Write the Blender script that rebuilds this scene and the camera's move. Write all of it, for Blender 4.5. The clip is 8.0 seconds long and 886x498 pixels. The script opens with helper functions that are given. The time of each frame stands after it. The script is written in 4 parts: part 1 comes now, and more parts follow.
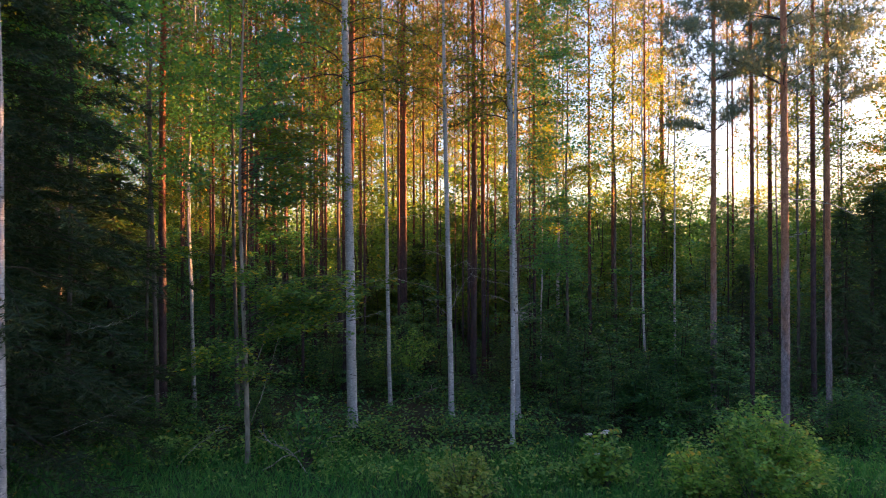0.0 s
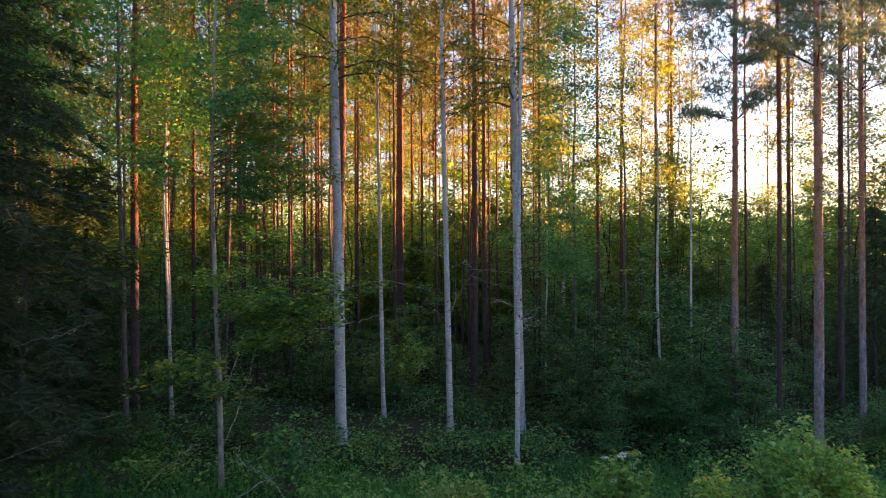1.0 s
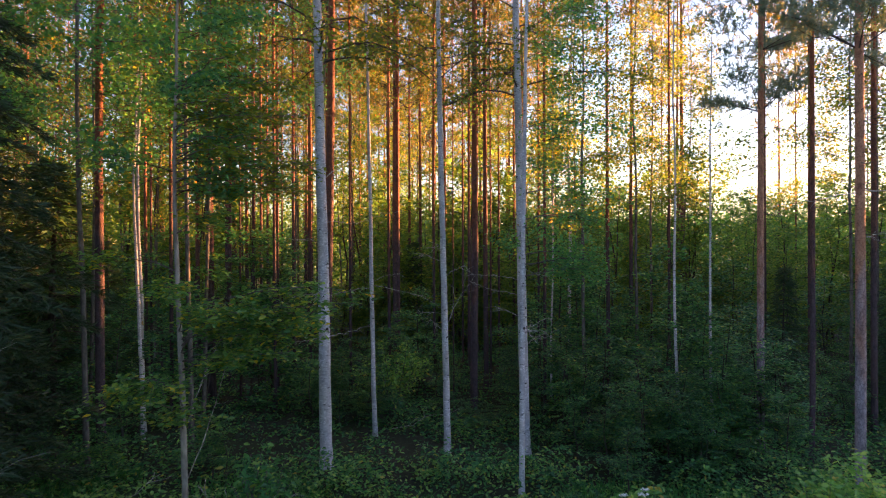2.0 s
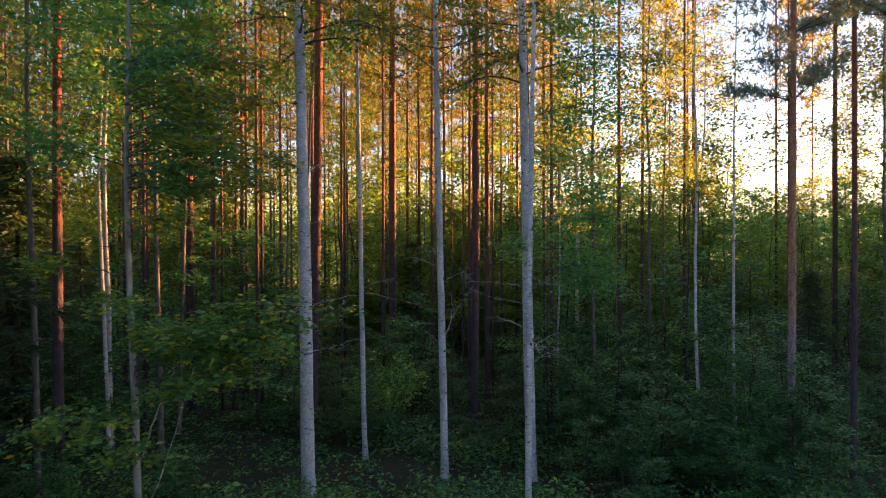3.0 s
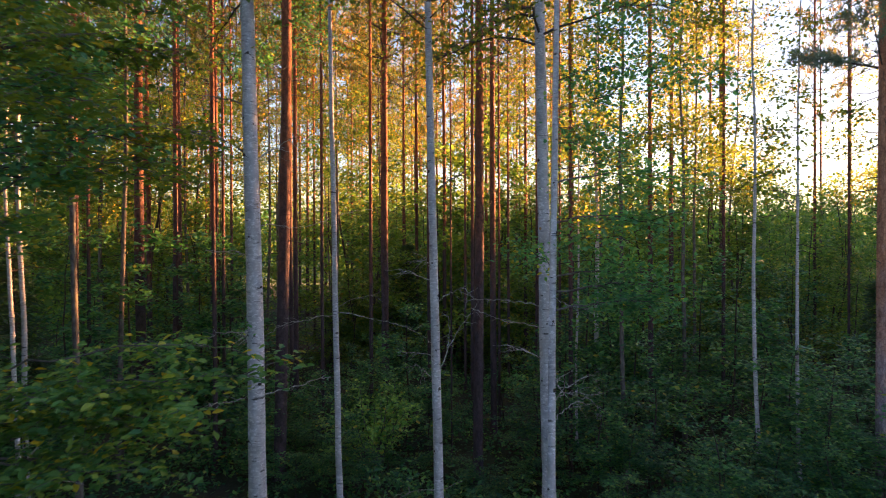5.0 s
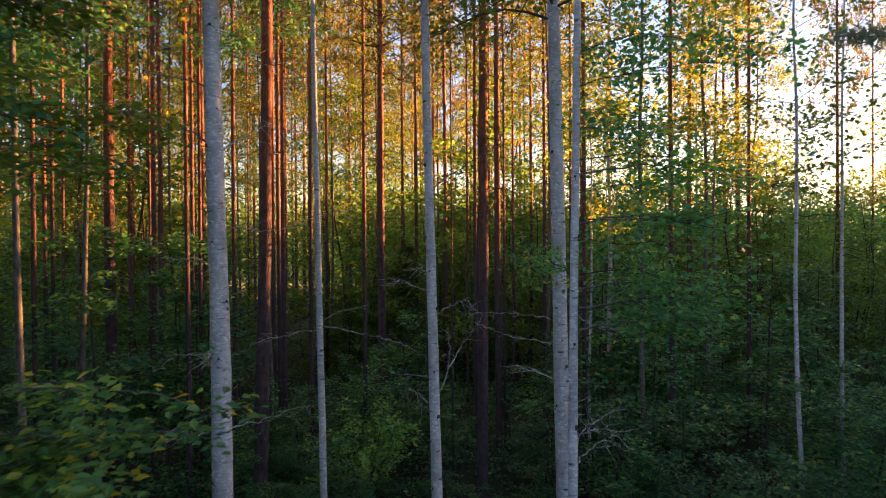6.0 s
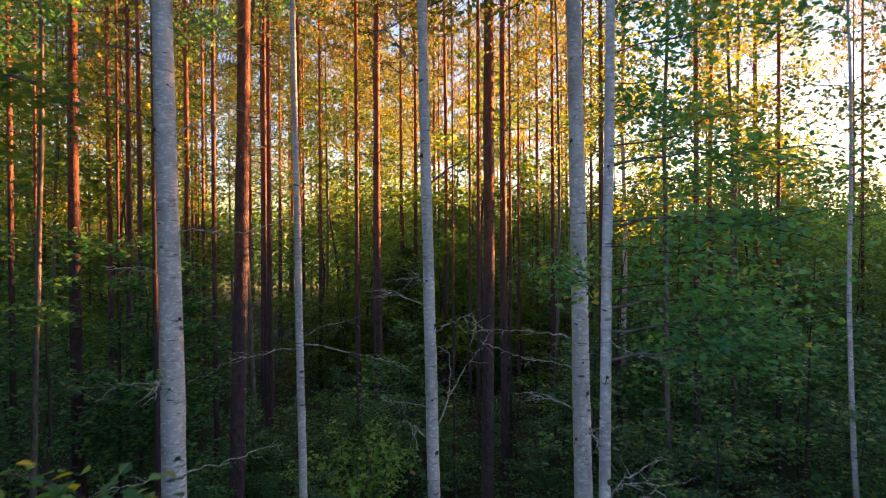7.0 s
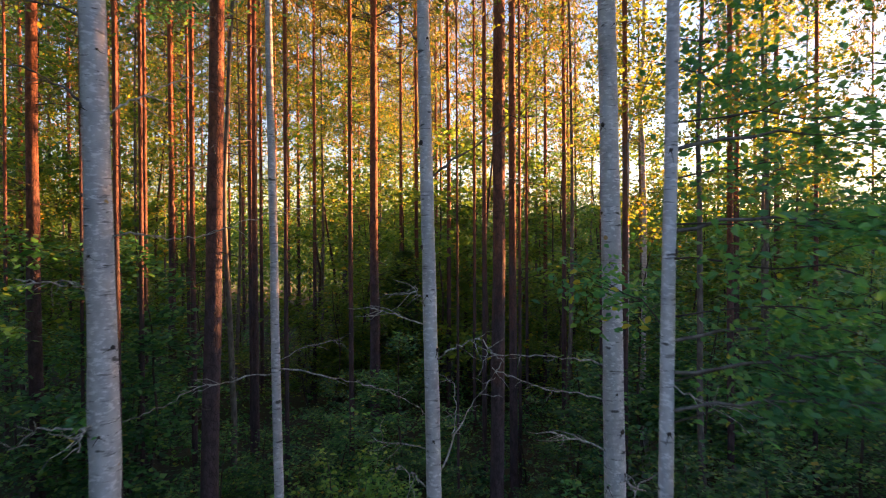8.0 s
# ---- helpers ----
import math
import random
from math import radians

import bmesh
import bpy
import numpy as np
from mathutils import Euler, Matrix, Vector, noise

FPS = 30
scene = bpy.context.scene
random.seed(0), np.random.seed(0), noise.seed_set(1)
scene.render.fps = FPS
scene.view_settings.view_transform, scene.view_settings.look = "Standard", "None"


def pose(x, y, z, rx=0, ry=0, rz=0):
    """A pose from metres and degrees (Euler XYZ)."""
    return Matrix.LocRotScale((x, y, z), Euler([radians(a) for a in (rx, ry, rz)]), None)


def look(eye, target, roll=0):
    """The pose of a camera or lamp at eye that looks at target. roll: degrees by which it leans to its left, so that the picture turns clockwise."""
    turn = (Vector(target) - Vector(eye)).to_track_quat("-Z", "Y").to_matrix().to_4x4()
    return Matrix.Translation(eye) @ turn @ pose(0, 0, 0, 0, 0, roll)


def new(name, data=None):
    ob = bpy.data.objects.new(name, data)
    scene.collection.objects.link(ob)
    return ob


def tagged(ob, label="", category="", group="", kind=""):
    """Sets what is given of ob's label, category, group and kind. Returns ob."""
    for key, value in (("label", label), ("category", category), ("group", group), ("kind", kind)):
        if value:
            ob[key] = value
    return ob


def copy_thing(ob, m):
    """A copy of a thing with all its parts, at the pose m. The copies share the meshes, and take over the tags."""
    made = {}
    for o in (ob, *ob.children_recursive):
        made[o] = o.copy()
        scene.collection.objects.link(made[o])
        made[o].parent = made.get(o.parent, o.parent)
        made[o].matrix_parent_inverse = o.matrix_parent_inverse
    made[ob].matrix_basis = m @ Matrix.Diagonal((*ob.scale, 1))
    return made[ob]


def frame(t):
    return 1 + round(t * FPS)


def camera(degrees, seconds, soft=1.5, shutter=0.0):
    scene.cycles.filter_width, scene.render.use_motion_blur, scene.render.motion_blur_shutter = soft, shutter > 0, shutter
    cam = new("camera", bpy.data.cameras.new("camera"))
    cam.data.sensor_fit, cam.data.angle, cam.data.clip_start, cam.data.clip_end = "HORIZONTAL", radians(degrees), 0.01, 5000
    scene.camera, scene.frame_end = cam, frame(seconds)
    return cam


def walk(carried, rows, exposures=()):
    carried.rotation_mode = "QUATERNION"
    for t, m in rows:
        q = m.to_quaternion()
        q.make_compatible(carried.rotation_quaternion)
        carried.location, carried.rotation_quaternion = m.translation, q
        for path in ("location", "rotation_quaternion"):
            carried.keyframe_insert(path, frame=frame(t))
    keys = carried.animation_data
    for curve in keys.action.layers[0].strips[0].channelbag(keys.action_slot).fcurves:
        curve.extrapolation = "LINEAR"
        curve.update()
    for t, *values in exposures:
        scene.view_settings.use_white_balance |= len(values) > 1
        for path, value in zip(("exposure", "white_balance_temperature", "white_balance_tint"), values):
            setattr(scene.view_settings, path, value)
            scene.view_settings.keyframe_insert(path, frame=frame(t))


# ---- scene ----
cam = camera(63.5, 8.0, 1.05, 0.6)
METRES, EYE = 10.3, 3.7
ROWS = [
    (0.0, 0.0, 0.0, 0.0, 0.0, 0.16, 0.18),
    (0.5, 0.0022, 0.0625, -0.001, 0.02, 0.12, 0.2),
    (1.0, 0.0058, 0.1266, 0.0016, 0.06, 0.05, 0.21),
    (1.5, 0.0101, 0.1916, 0.0055, 0.11, -0.0, 0.22),
    (3.0, 0.0212, 0.3857, 0.021, 0.3, -0.31, 0.13),
    (3.5, 0.0244, 0.4495, 0.0245, 0.37, -0.38, 0.11),
    (4.0, 0.0273, 0.5136, 0.0274, 0.42, -0.41, 0.12),
    (4.5, 0.03, 0.5765, 0.0304, 0.51, -0.44, 0.13),
    (6.0, 0.0338, 0.7607, 0.0392, 0.76, -0.51, 0.36),
    (6.5, 0.0345, 0.8198, 0.0415, 0.82, -0.52, 0.32),
    (7.0, 0.0339, 0.8794, 0.044, 0.88, -0.55, 0.29),
    (7.5, 0.0323, 0.9379, 0.0456, 0.94, -0.51, 0.24),
    (8.0, 0.0302, 0.9976, 0.0488, 1.0, -0.55, 0.23),
]
EXPOSURE, KELVIN, TINT = 3.33, 5920.0, 36.0
walk(cam, [(t, pose(METRES * x, METRES * y, EYE + METRES * z, 90 + pitch, roll, yaw)) for t, x, y, z, yaw, pitch, roll in ROWS],
     [(t, EXPOSURE + e, KELVIN, TINT) for t, e in ((0.0, -0.28), (0.5, -0.24), (1.0, -0.1), (1.5, 0.0), (3.0, -0.3), (3.5, -0.25), (4.0, -0.06), (4.5, -0.03),
                                                    (6.0, -0.32), (6.5, -0.22), (7.0, -0.08), (7.5, -0.02), (8.0, -0.17))])

# ---- sky and sun: a low evening sun ahead and to the right, beyond the wood's edge ----
SUN_AZIMUTH, SUN_HEIGHT = 62.0, 6.7          # degrees clockwise from the way ahead (+y), degrees up
world = bpy.data.worlds.new("evening_sky")
scene.world = world
world.use_nodes = True
wn = world.node_tree.nodes
sky = wn.new("ShaderNodeTexSky")
sky.sky_type, sky.sun_disc = "NISHITA", False
sky.sun_elevation, sky.sun_rotation = radians(SUN_HEIGHT), radians(SUN_AZIMUTH)
sky.air_density, sky.dust_density, sky.ozone_density = 1.0, 0.9, 1.2
wn["Background"].inputs["Strength"].default_value = 0.05
world.node_tree.links.new(sky.outputs["Color"], wn["Background"].inputs["Color"])

sun = new("sun", bpy.data.lights.new("sun", "SUN"))
sun.data.energy, sun.data.angle, sun.data.color = 5.0, radians(0.5), (1.0, 0.43, 0.105)
az, el = radians(SUN_AZIMUTH), radians(SUN_HEIGHT)
toward = Vector((math.sin(az) * math.cos(el), math.cos(az) * math.cos(el), math.sin(el)))
sun.matrix_world = look(toward * 60, (0, 0, 0))


# ---- materials ----
class Nodes:
    """A node tree with short names for what is used often."""

    def __init__(self, name):
        self.material = bpy.data.materials.new(name)
        self.material.use_nodes = True
        self.tree = self.material.node_tree
        self.bsdf = self.tree.nodes["Principled BSDF"]
        self.out = self.tree.nodes["Material Output"]

    def add(self, kind, **values):
        n = self.tree.nodes.new("ShaderNode" + kind)
        for key, value in values.items():
            n.inputs[key.replace("_", " ")].default_value = value
        return n

    def join(self, a, b):
        self.tree.links.new(a, b)

    def coords(self, scale=(1, 1, 1), shift=True):
        """Object coordinates, scaled, and moved by the object's own random number."""
        tc, mp = self.add("TexCoord"), self.add("Mapping", Scale=scale)
        self.join(tc.outputs["Object"], mp.inputs["Vector"])
        if shift:
            info, mul = self.add("ObjectInfo"), self.add("Math")
            mul.operation = "MULTIPLY"
            mul.inputs[1].default_value = 37.0
            self.join(info.outputs["Random"], mul.inputs[0])
            self.join(mul.outputs[0], mp.inputs["Location"])
        return mp.outputs["Vector"]

    def noise(self, vector, scale, detail=4.0, rough=0.55):
        n = self.add("TexNoise", Scale=scale, Detail=detail, Roughness=rough)
        self.join(vector, n.inputs["Vector"])
        return n.outputs["Fac"]

    def ramp(self, fac, *stops):
        n = self.add("ValToRGB")
        e = n.color_ramp.elements
        while len(e) < len(stops):
            e.new(0.5)
        for i, (at, c) in enumerate(stops):
            e[i].position, e[i].color = at, (*c, 1) if len(c) == 3 else c
        self.join(fac, n.inputs["Fac"])
        return n.outputs["Color"]

    def mix(self, fac, a, b, kind="MIX"):
        n = self.tree.nodes.new("ShaderNodeMix")
        n.data_type, n.blend_type = "RGBA", kind
        sockets = [s for s in n.inputs if s.enabled]
        for value, socket in zip((fac, a, b), sockets):
            if isinstance(value, (int, float)):
                socket.default_value = value
            elif isinstance(value, tuple):
                socket.default_value = (*value, 1)
            else:
                self.join(value, socket)
        return [s for s in n.outputs if s.enabled][0]

    def bump(self, height, strength, distance):
        n = self.add("Bump", Strength=strength, Distance=distance)
        self.join(height, n.inputs["Height"])
        self.join(n.outputs["Normal"], self.bsdf.inputs["Normal"])


def leaf_material(name, stops, glow, rough=0.5, share=0.45):
    """Thin leaves: each one its own green, gloss above, and light that shines through."""
    n = Nodes(name)
    geo, info = n.add("NewGeometry"), n.add("ObjectInfo")
    colour = n.ramp(geo.outputs["Random Per Island"], *stops)
    tone = n.ramp(info.outputs["Random"], (0, (0.75, 0.8, 0.8)), (1, (1.2, 1.15, 0.9)))
    colour = n.mix(1.0, colour, tone, "MULTIPLY")
    n.join(colour, n.bsdf.inputs["Base Color"])
    n.bsdf.inputs["Roughness"].default_value = rough
    n.bsdf.inputs["Specular IOR Level"].default_value = 0.4
    thin = n.add("BsdfTranslucent")
    through_leaf = n.mix(1.0, colour, glow, "MULTIPLY")
    n.join(through_leaf, thin.inputs["Color"])
    both = n.add("MixShader", Fac=share)
    n.join(n.bsdf.outputs[0], both.inputs[1])
    n.join(thin.outputs[0], both.inputs[2])
    n.join(both.outputs[0], n.out.inputs["Surface"])
    return n.material


LEAF = leaf_material("birch_leaf", [(0.0, (0.034, 0.095, 0.045)), (0.5, (0.058, 0.135, 0.045)), (0.93, (0.10, 0.16, 0.035)), (0.98, (0.22, 0.19, 0.03)), (1.0, (0.36, 0.26, 0.03))], (4.8, 3.1, 0.6), 0.5, 0.5)
LEAF_DARK = leaf_material("undergrowth_leaf", [(0.0, (0.018, 0.08, 0.052)), (0.5, (0.045, 0.175, 0.085)), (0.86, (0.10, 0.29, 0.10)), (0.98, (0.22, 0.37, 0.12)), (1.0, (0.34, 0.30, 0.06))], (2.0, 2.1, 1.0), 0.45, 0.38)
# far undergrowth leaves: the glow of light from behind is put into the colour
LEAF_BACKLIT = leaf_material("young_wood_leaf", [(0.0, (0.042, 0.115, 0.04)), (0.55, (0.088, 0.19, 0.055)), (0.95, (0.16, 0.26, 0.065)), (1.0, (0.34, 0.29, 0.05))], (2.3, 2.1, 0.8), 0.45, 0.55)
LEAF_LIVE = leaf_material("aspen_shoot_leaf", [(0.0, (0.06, 0.18, 0.07)), (0.55, (0.12, 0.27, 0.08)), (0.85, (0.27, 0.37, 0.07)), (1.0, (0.60, 0.44, 0.03))], (1.9, 1.9, 0.8), 0.36, 0.42)
LEAF_YELLOW = leaf_material("pale_bush_leaf", [(0.0, (0.14, 0.27, 0.07)), (0.6, (0.24, 0.37, 0.09)), (1.0, (0.48, 0.50, 0.14))], (1.5, 1.5, 0.8), 0.4, 0.3)
LEAF_FRESH = leaf_material("bush_leaf", [(0.0, (0.12, 0.30, 0.09)), (0.6, (0.24, 0.46, 0.12)), (0.93, (0.42, 0.58, 0.14)), (1.0, (0.56, 0.40, 0.08))], (1.6, 1.8, 0.9), 0.38, 0.35)
NEEDLE = leaf_material("pine_needle", [(0.0, (0.03, 0.075, 0.05)), (0.7, (0.05, 0.10, 0.045)), (1.0, (0.13, 0.11, 0.03))], (5.8, 3.1, 0.55), 0.5, 0.4)
# edge pine needles: paler and bluer, with the sky's glare put into the colour
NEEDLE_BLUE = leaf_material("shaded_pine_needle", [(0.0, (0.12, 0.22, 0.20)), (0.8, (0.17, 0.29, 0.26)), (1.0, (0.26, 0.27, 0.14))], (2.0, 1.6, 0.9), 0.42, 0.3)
SPRUCE = leaf_material("spruce_needle", [(0.0, (0.016, 0.045, 0.028)), (0.8, (0.028, 0.068, 0.034)), (1.0, (0.06, 0.07, 0.025))], (2.4, 2.2, 1.0), 0.5, 0.2)
SPRUCE_YOUNG = leaf_material("young_spruce_needle", [(0.0, (0.03, 0.085, 0.05)), (0.8, (0.05, 0.125, 0.06)), (1.0, (0.10, 0.13, 0.045))], (2.4, 2.2, 1.0), 0.5, 0.25)
ASPEN = leaf_material("aspen_leaf", [(0.0, (0.045, 0.18, 0.115)), (0.6, (0.09, 0.28, 0.14)), (0.96, (0.17, 0.33, 0.10)), (1.0, (0.44, 0.38, 0.05))], (2.2, 2.2, 0.8), 0.36, 0.45)
GRASS = leaf_material("grass_blade", [(0.0, (0.03, 0.17, 0.055)), (0.7, (0.06, 0.25, 0.075)), (1.0, (0.17, 0.32, 0.10))], (1.8, 2.2, 1.2), 0.5, 0.35)


def birch_material():
    """Chalky bark with fine dark dashes across it, a few black scars and specks of orange lichen."""
    n = Nodes("birch_bark")
    v = n.coords((1, 1, 1))
    base = n.ramp(n.noise(v, 7.0, 5.0, 0.65), (0.3, (0.36, 0.37, 0.40)), (0.7, (0.60, 0.605, 0.635)))
    flakes = n.noise(n.coords((2.0, 2.0, 4.0)), 11.0, 4.0, 0.65)
    base = n.mix(n.ramp(flakes, (0.54, (0, 0, 0)), (0.60, (0.9, 0.9, 0.9))), base, (0.76, 0.76, 0.79))
    grime = n.noise(n.coords((1.0, 1.0, 0.6)), 2.6, 5.0, 0.7)
    base = n.mix(n.ramp(grime, (0.48, (0, 0, 0)), (0.70, (0.75, 0.75, 0.75))), base, (0.24, 0.235, 0.245))
    dashes = n.noise(n.coords((4.0, 4.0, 30.0)), 1.7, 3.0, 0.6)
    base = n.mix(n.ramp(dashes, (0.61, (0, 0, 0)), (0.66, (0.75, 0.75, 0.75))), base, (0.13, 0.128, 0.135))
    scars = n.noise(n.coords((3.0, 3.0, 11.0)), 1.6, 3.0, 0.5)
    base = n.mix(n.ramp(scars, (0.655, (0, 0, 0)), (0.70, (0.9, 0.9, 0.9))), base, (0.045, 0.043, 0.042))
    lichen = n.noise(v, 5.5, 2.0)
    base = n.mix(n.ramp(lichen, (0.735, (0, 0, 0)), (0.75, (0.9, 0.9, 0.9))), base, (0.40, 0.24, 0.06))
    n.join(base, n.bsdf.inputs["Base Color"])
    n.bsdf.inputs["Roughness"].default_value = 0.7
    n.bump(flakes, 0.5, 0.004)
    return n.material


def pine_material(name, low_dark, low_light, high_dark, high_light, turn_low, turn_high):
    """Grey-brown lichened plates at the foot, thin flaking orange bark higher up."""
    n = Nodes(name)
    tc, sep = n.add("TexCoord"), n.add("SeparateXYZ")
    n.join(tc.outputs["Object"], sep.inputs[0])
    v = n.coords((1, 1, 0.55))
    cells = n.add("TexVoronoi", Scale=26.0)
    cells.feature = "DISTANCE_TO_EDGE"
    n.join(v, cells.inputs["Vector"])
    cracks = n.ramp(cells.outputs["Distance"], (0.0, (0, 0, 0)), (0.12, (1, 1, 1)))
    plates, patch = n.noise(v, 14.0, 5.0, 0.65), n.noise(v, 3.0, 3.0)
    low = n.ramp(plates, (0.3, low_dark), (0.7, low_light))
    grey = n.noise(n.coords((1, 1, 0.5)), 7.0, 4.0, 0.6)
    low = n.mix(n.ramp(grey, (0.55, (0, 0, 0)), (0.68, (0.5, 0.5, 0.5))), low, tuple(1.4 * c for c in low_light))
    high = n.ramp(plates, (0.3, high_dark), (0.7, high_light))
    edge = n.add("MapRange", From_Min=turn_low, From_Max=turn_high)
    shifted = n.add("Math")
    shifted.operation = "MULTIPLY_ADD"
    shifted.inputs[1].default_value = 5.0
    n.join(patch, shifted.inputs[0])
    n.join(sep.outputs["Z"], shifted.inputs[2])
    lower = n.add("Math")
    lower.operation = "SUBTRACT"
    lower.inputs[1].default_value = 2.5
    n.join(shifted.outputs[0], lower.inputs[0])
    n.join(lower.outputs[0], edge.inputs["Value"])
    both = n.mix(edge.outputs["Result"], low, high)
    n.join(n.mix(1.0, both, n.mix(0.45, (1, 1, 1), cracks), "MULTIPLY"), n.bsdf.inputs["Base Color"])
    n.bsdf.inputs["Roughness"].default_value = 0.8
    n.bump(n.mix(0.5, plates, cracks), 0.9, 0.015)
    return n.material


def plain_bark(name, dark, light, scale=20.0):
    n = Nodes(name)
    f = n.noise(n.coords((1, 1, 0.4)), scale, 5.0, 0.65)
    n.join(n.ramp(f, (0.35, dark), (0.7, light)), n.bsdf.inputs["Base Color"])
    n.bsdf.inputs["Roughness"].default_value = 0.8
    n.bump(f, 0.6, 0.006)
    return n.material


BIRCH = birch_material()
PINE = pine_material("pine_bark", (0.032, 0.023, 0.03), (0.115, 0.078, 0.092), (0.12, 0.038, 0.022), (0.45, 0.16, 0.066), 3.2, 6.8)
# edge pine bark: lighter than PINE, skylight and glare put into the colour
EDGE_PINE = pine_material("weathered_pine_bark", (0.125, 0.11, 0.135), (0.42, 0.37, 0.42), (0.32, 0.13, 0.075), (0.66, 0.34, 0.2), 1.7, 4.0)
ASPENBARK = plain_bark("aspen_bark", (0.17, 0.16, 0.135), (0.42, 0.41, 0.36), 14.0)
GREYBARK = plain_bark("grey_bark", (0.06, 0.055, 0.05), (0.20, 0.19, 0.17))
DARKBARK = plain_bark("dark_bark", (0.025, 0.02, 0.018), (0.09, 0.075, 0.06))
LICHEN = plain_bark("lichened_twig", (0.10, 0.085, 0.075), (0.68, 0.70, 0.64), 38.0)
PETAL = plain_bark("white_petal", (0.7, 0.7, 0.66), (0.82, 0.82, 0.8))


def ground_material():
    n = Nodes("forest_floor")
    v = n.coords((1, 1, 1), False)
    tc, sep = n.add("TexCoord"), n.add("SeparateXYZ")
    n.join(tc.outputs["Object"], sep.inputs[0])
    fine, broad = n.noise(v, 9.0, 6.0, 0.65), n.noise(v, 0.7, 4.0)
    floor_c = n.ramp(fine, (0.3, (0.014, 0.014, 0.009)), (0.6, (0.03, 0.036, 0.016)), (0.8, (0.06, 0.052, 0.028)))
    # moss colour darkened: the shade under the trees is put into it
    shaded_moss = n.ramp(fine, (0.3, (0.012, 0.024, 0.008)), (0.75, (0.035, 0.055, 0.016)))
    floor_c = n.mix(n.ramp(broad, (0.45, (0, 0, 0)), (0.6, (1, 1, 1))), floor_c, shaded_moss)
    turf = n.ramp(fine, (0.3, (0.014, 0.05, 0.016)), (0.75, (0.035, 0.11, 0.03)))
    field = n.ramp(fine, (0.3, (0.10, 0.15, 0.05)), (0.75, (0.22, 0.25, 0.09)))
    wob = n.add("Math")
    wob.operation = "MULTIPLY_ADD"
    wob.inputs[1].default_value = 2.5
    n.join(broad, wob.inputs[0])
    n.join(sep.outputs["Y"], wob.inputs[2])
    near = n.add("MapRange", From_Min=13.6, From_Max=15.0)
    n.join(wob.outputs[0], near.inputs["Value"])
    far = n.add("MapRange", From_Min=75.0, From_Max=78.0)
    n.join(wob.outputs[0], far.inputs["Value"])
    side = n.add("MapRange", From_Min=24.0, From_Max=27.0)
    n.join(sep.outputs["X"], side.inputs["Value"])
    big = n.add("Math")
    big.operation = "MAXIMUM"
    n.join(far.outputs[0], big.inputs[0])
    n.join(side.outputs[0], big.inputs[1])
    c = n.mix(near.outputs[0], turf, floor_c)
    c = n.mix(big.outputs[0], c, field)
    n.join(c, n.bsdf.inputs["Base Color"])
    n.bsdf.inputs["Roughness"].default_value = 0.95
    n.bump(fine, 0.7, 0.05)
    return n.material


GROUND = ground_material()


# ---- shapes ----
def ground_z(x, y):
    near = math.exp(-((x / 40) ** 2 + ((y - 20) / 45) ** 2))
    return near * (-0.13 * math.tanh(x) + 0.16 * noise.noise((x * 0.35, y * 0.35, 0.0)) + 0.05 * noise.noise((x * 1.3, y * 1.3, 4.0)))


def mesh_of(name, verts, faces, smooth=False):
    """One mesh from arrays of corners and of equal-sided faces."""
    me = bpy.data.meshes.new(name)
    verts, faces = np.asarray(verts, np.float32), np.asarray(faces, np.int32)
    k = faces.shape[1]
    me.vertices.add(len(verts))
    me.vertices.foreach_set("co", verts.ravel())
    me.loops.add(faces.size)
    me.loops.foreach_set("vertex_index", faces.ravel())
    me.polygons.add(len(faces))
    me.polygons.foreach_set("loop_start", np.arange(0, faces.size, k, dtype=np.int32))
    me.polygons.foreach_set("use_smooth", np.full(len(faces), smooth))
    me.update(calc_edges=True)
    return me


class Soup:
    """Gathers pieces of one mesh."""

    def __init__(self):
        self.v, self.f, self.count = [], [], 0

    def add(self, v, f):
        self.v.append(np.asarray(v, float))
        self.f.append(np.asarray(f, int) + self.count)
        self.count += len(v)

    def mesh(self, name, smooth=False):
        return mesh_of(name, np.concatenate(self.v), np.concatenate(self.f), smooth)


def tube(soup, pts, radii, sides=6, rough=0.0, rng=None):
    """A tapered round stem along pts, closed at its tip."""
    pts, radii = np.asarray(pts, float), np.asarray(radii, float)
    n = len(pts)
    d = np.gradient(pts, axis=0)
    d /= np.linalg.norm(d, axis=1)[:, None] + 1e-9
    ref = np.where(np.abs(d[:, 2:3]) > 0.8, [[1.0, 0, 0]], [[0, 0, 1.0]])
    a = np.cross(d, ref)
    a /= np.linalg.norm(a, axis=1)[:, None]
    b = np.cross(d, a)
    ang = np.arange(sides) * 2 * np.pi / sides
    r = radii[:, None] * np.ones(sides)
    if rough:
        r = r * (1 + rough * rng.normal(size=(n, sides)))
    v = pts[:, None] + r[:, :, None] * (np.cos(ang)[None, :, None] * a[:, None] + np.sin(ang)[None, :, None] * b[:, None])
    i, j = np.meshgrid(np.arange(n - 1), np.arange(sides), indexing="ij")
    k = (j + 1) % sides
    f = np.stack([i * sides + j, i * sides + k, (i + 1) * sides + k, (i + 1) * sides + j], -1).reshape(-1, 4)
    soup.add(v.reshape(-1, 3), f)


def unit(a):
    return a / (np.linalg.norm(a, axis=-1, keepdims=True) + 1e-9)


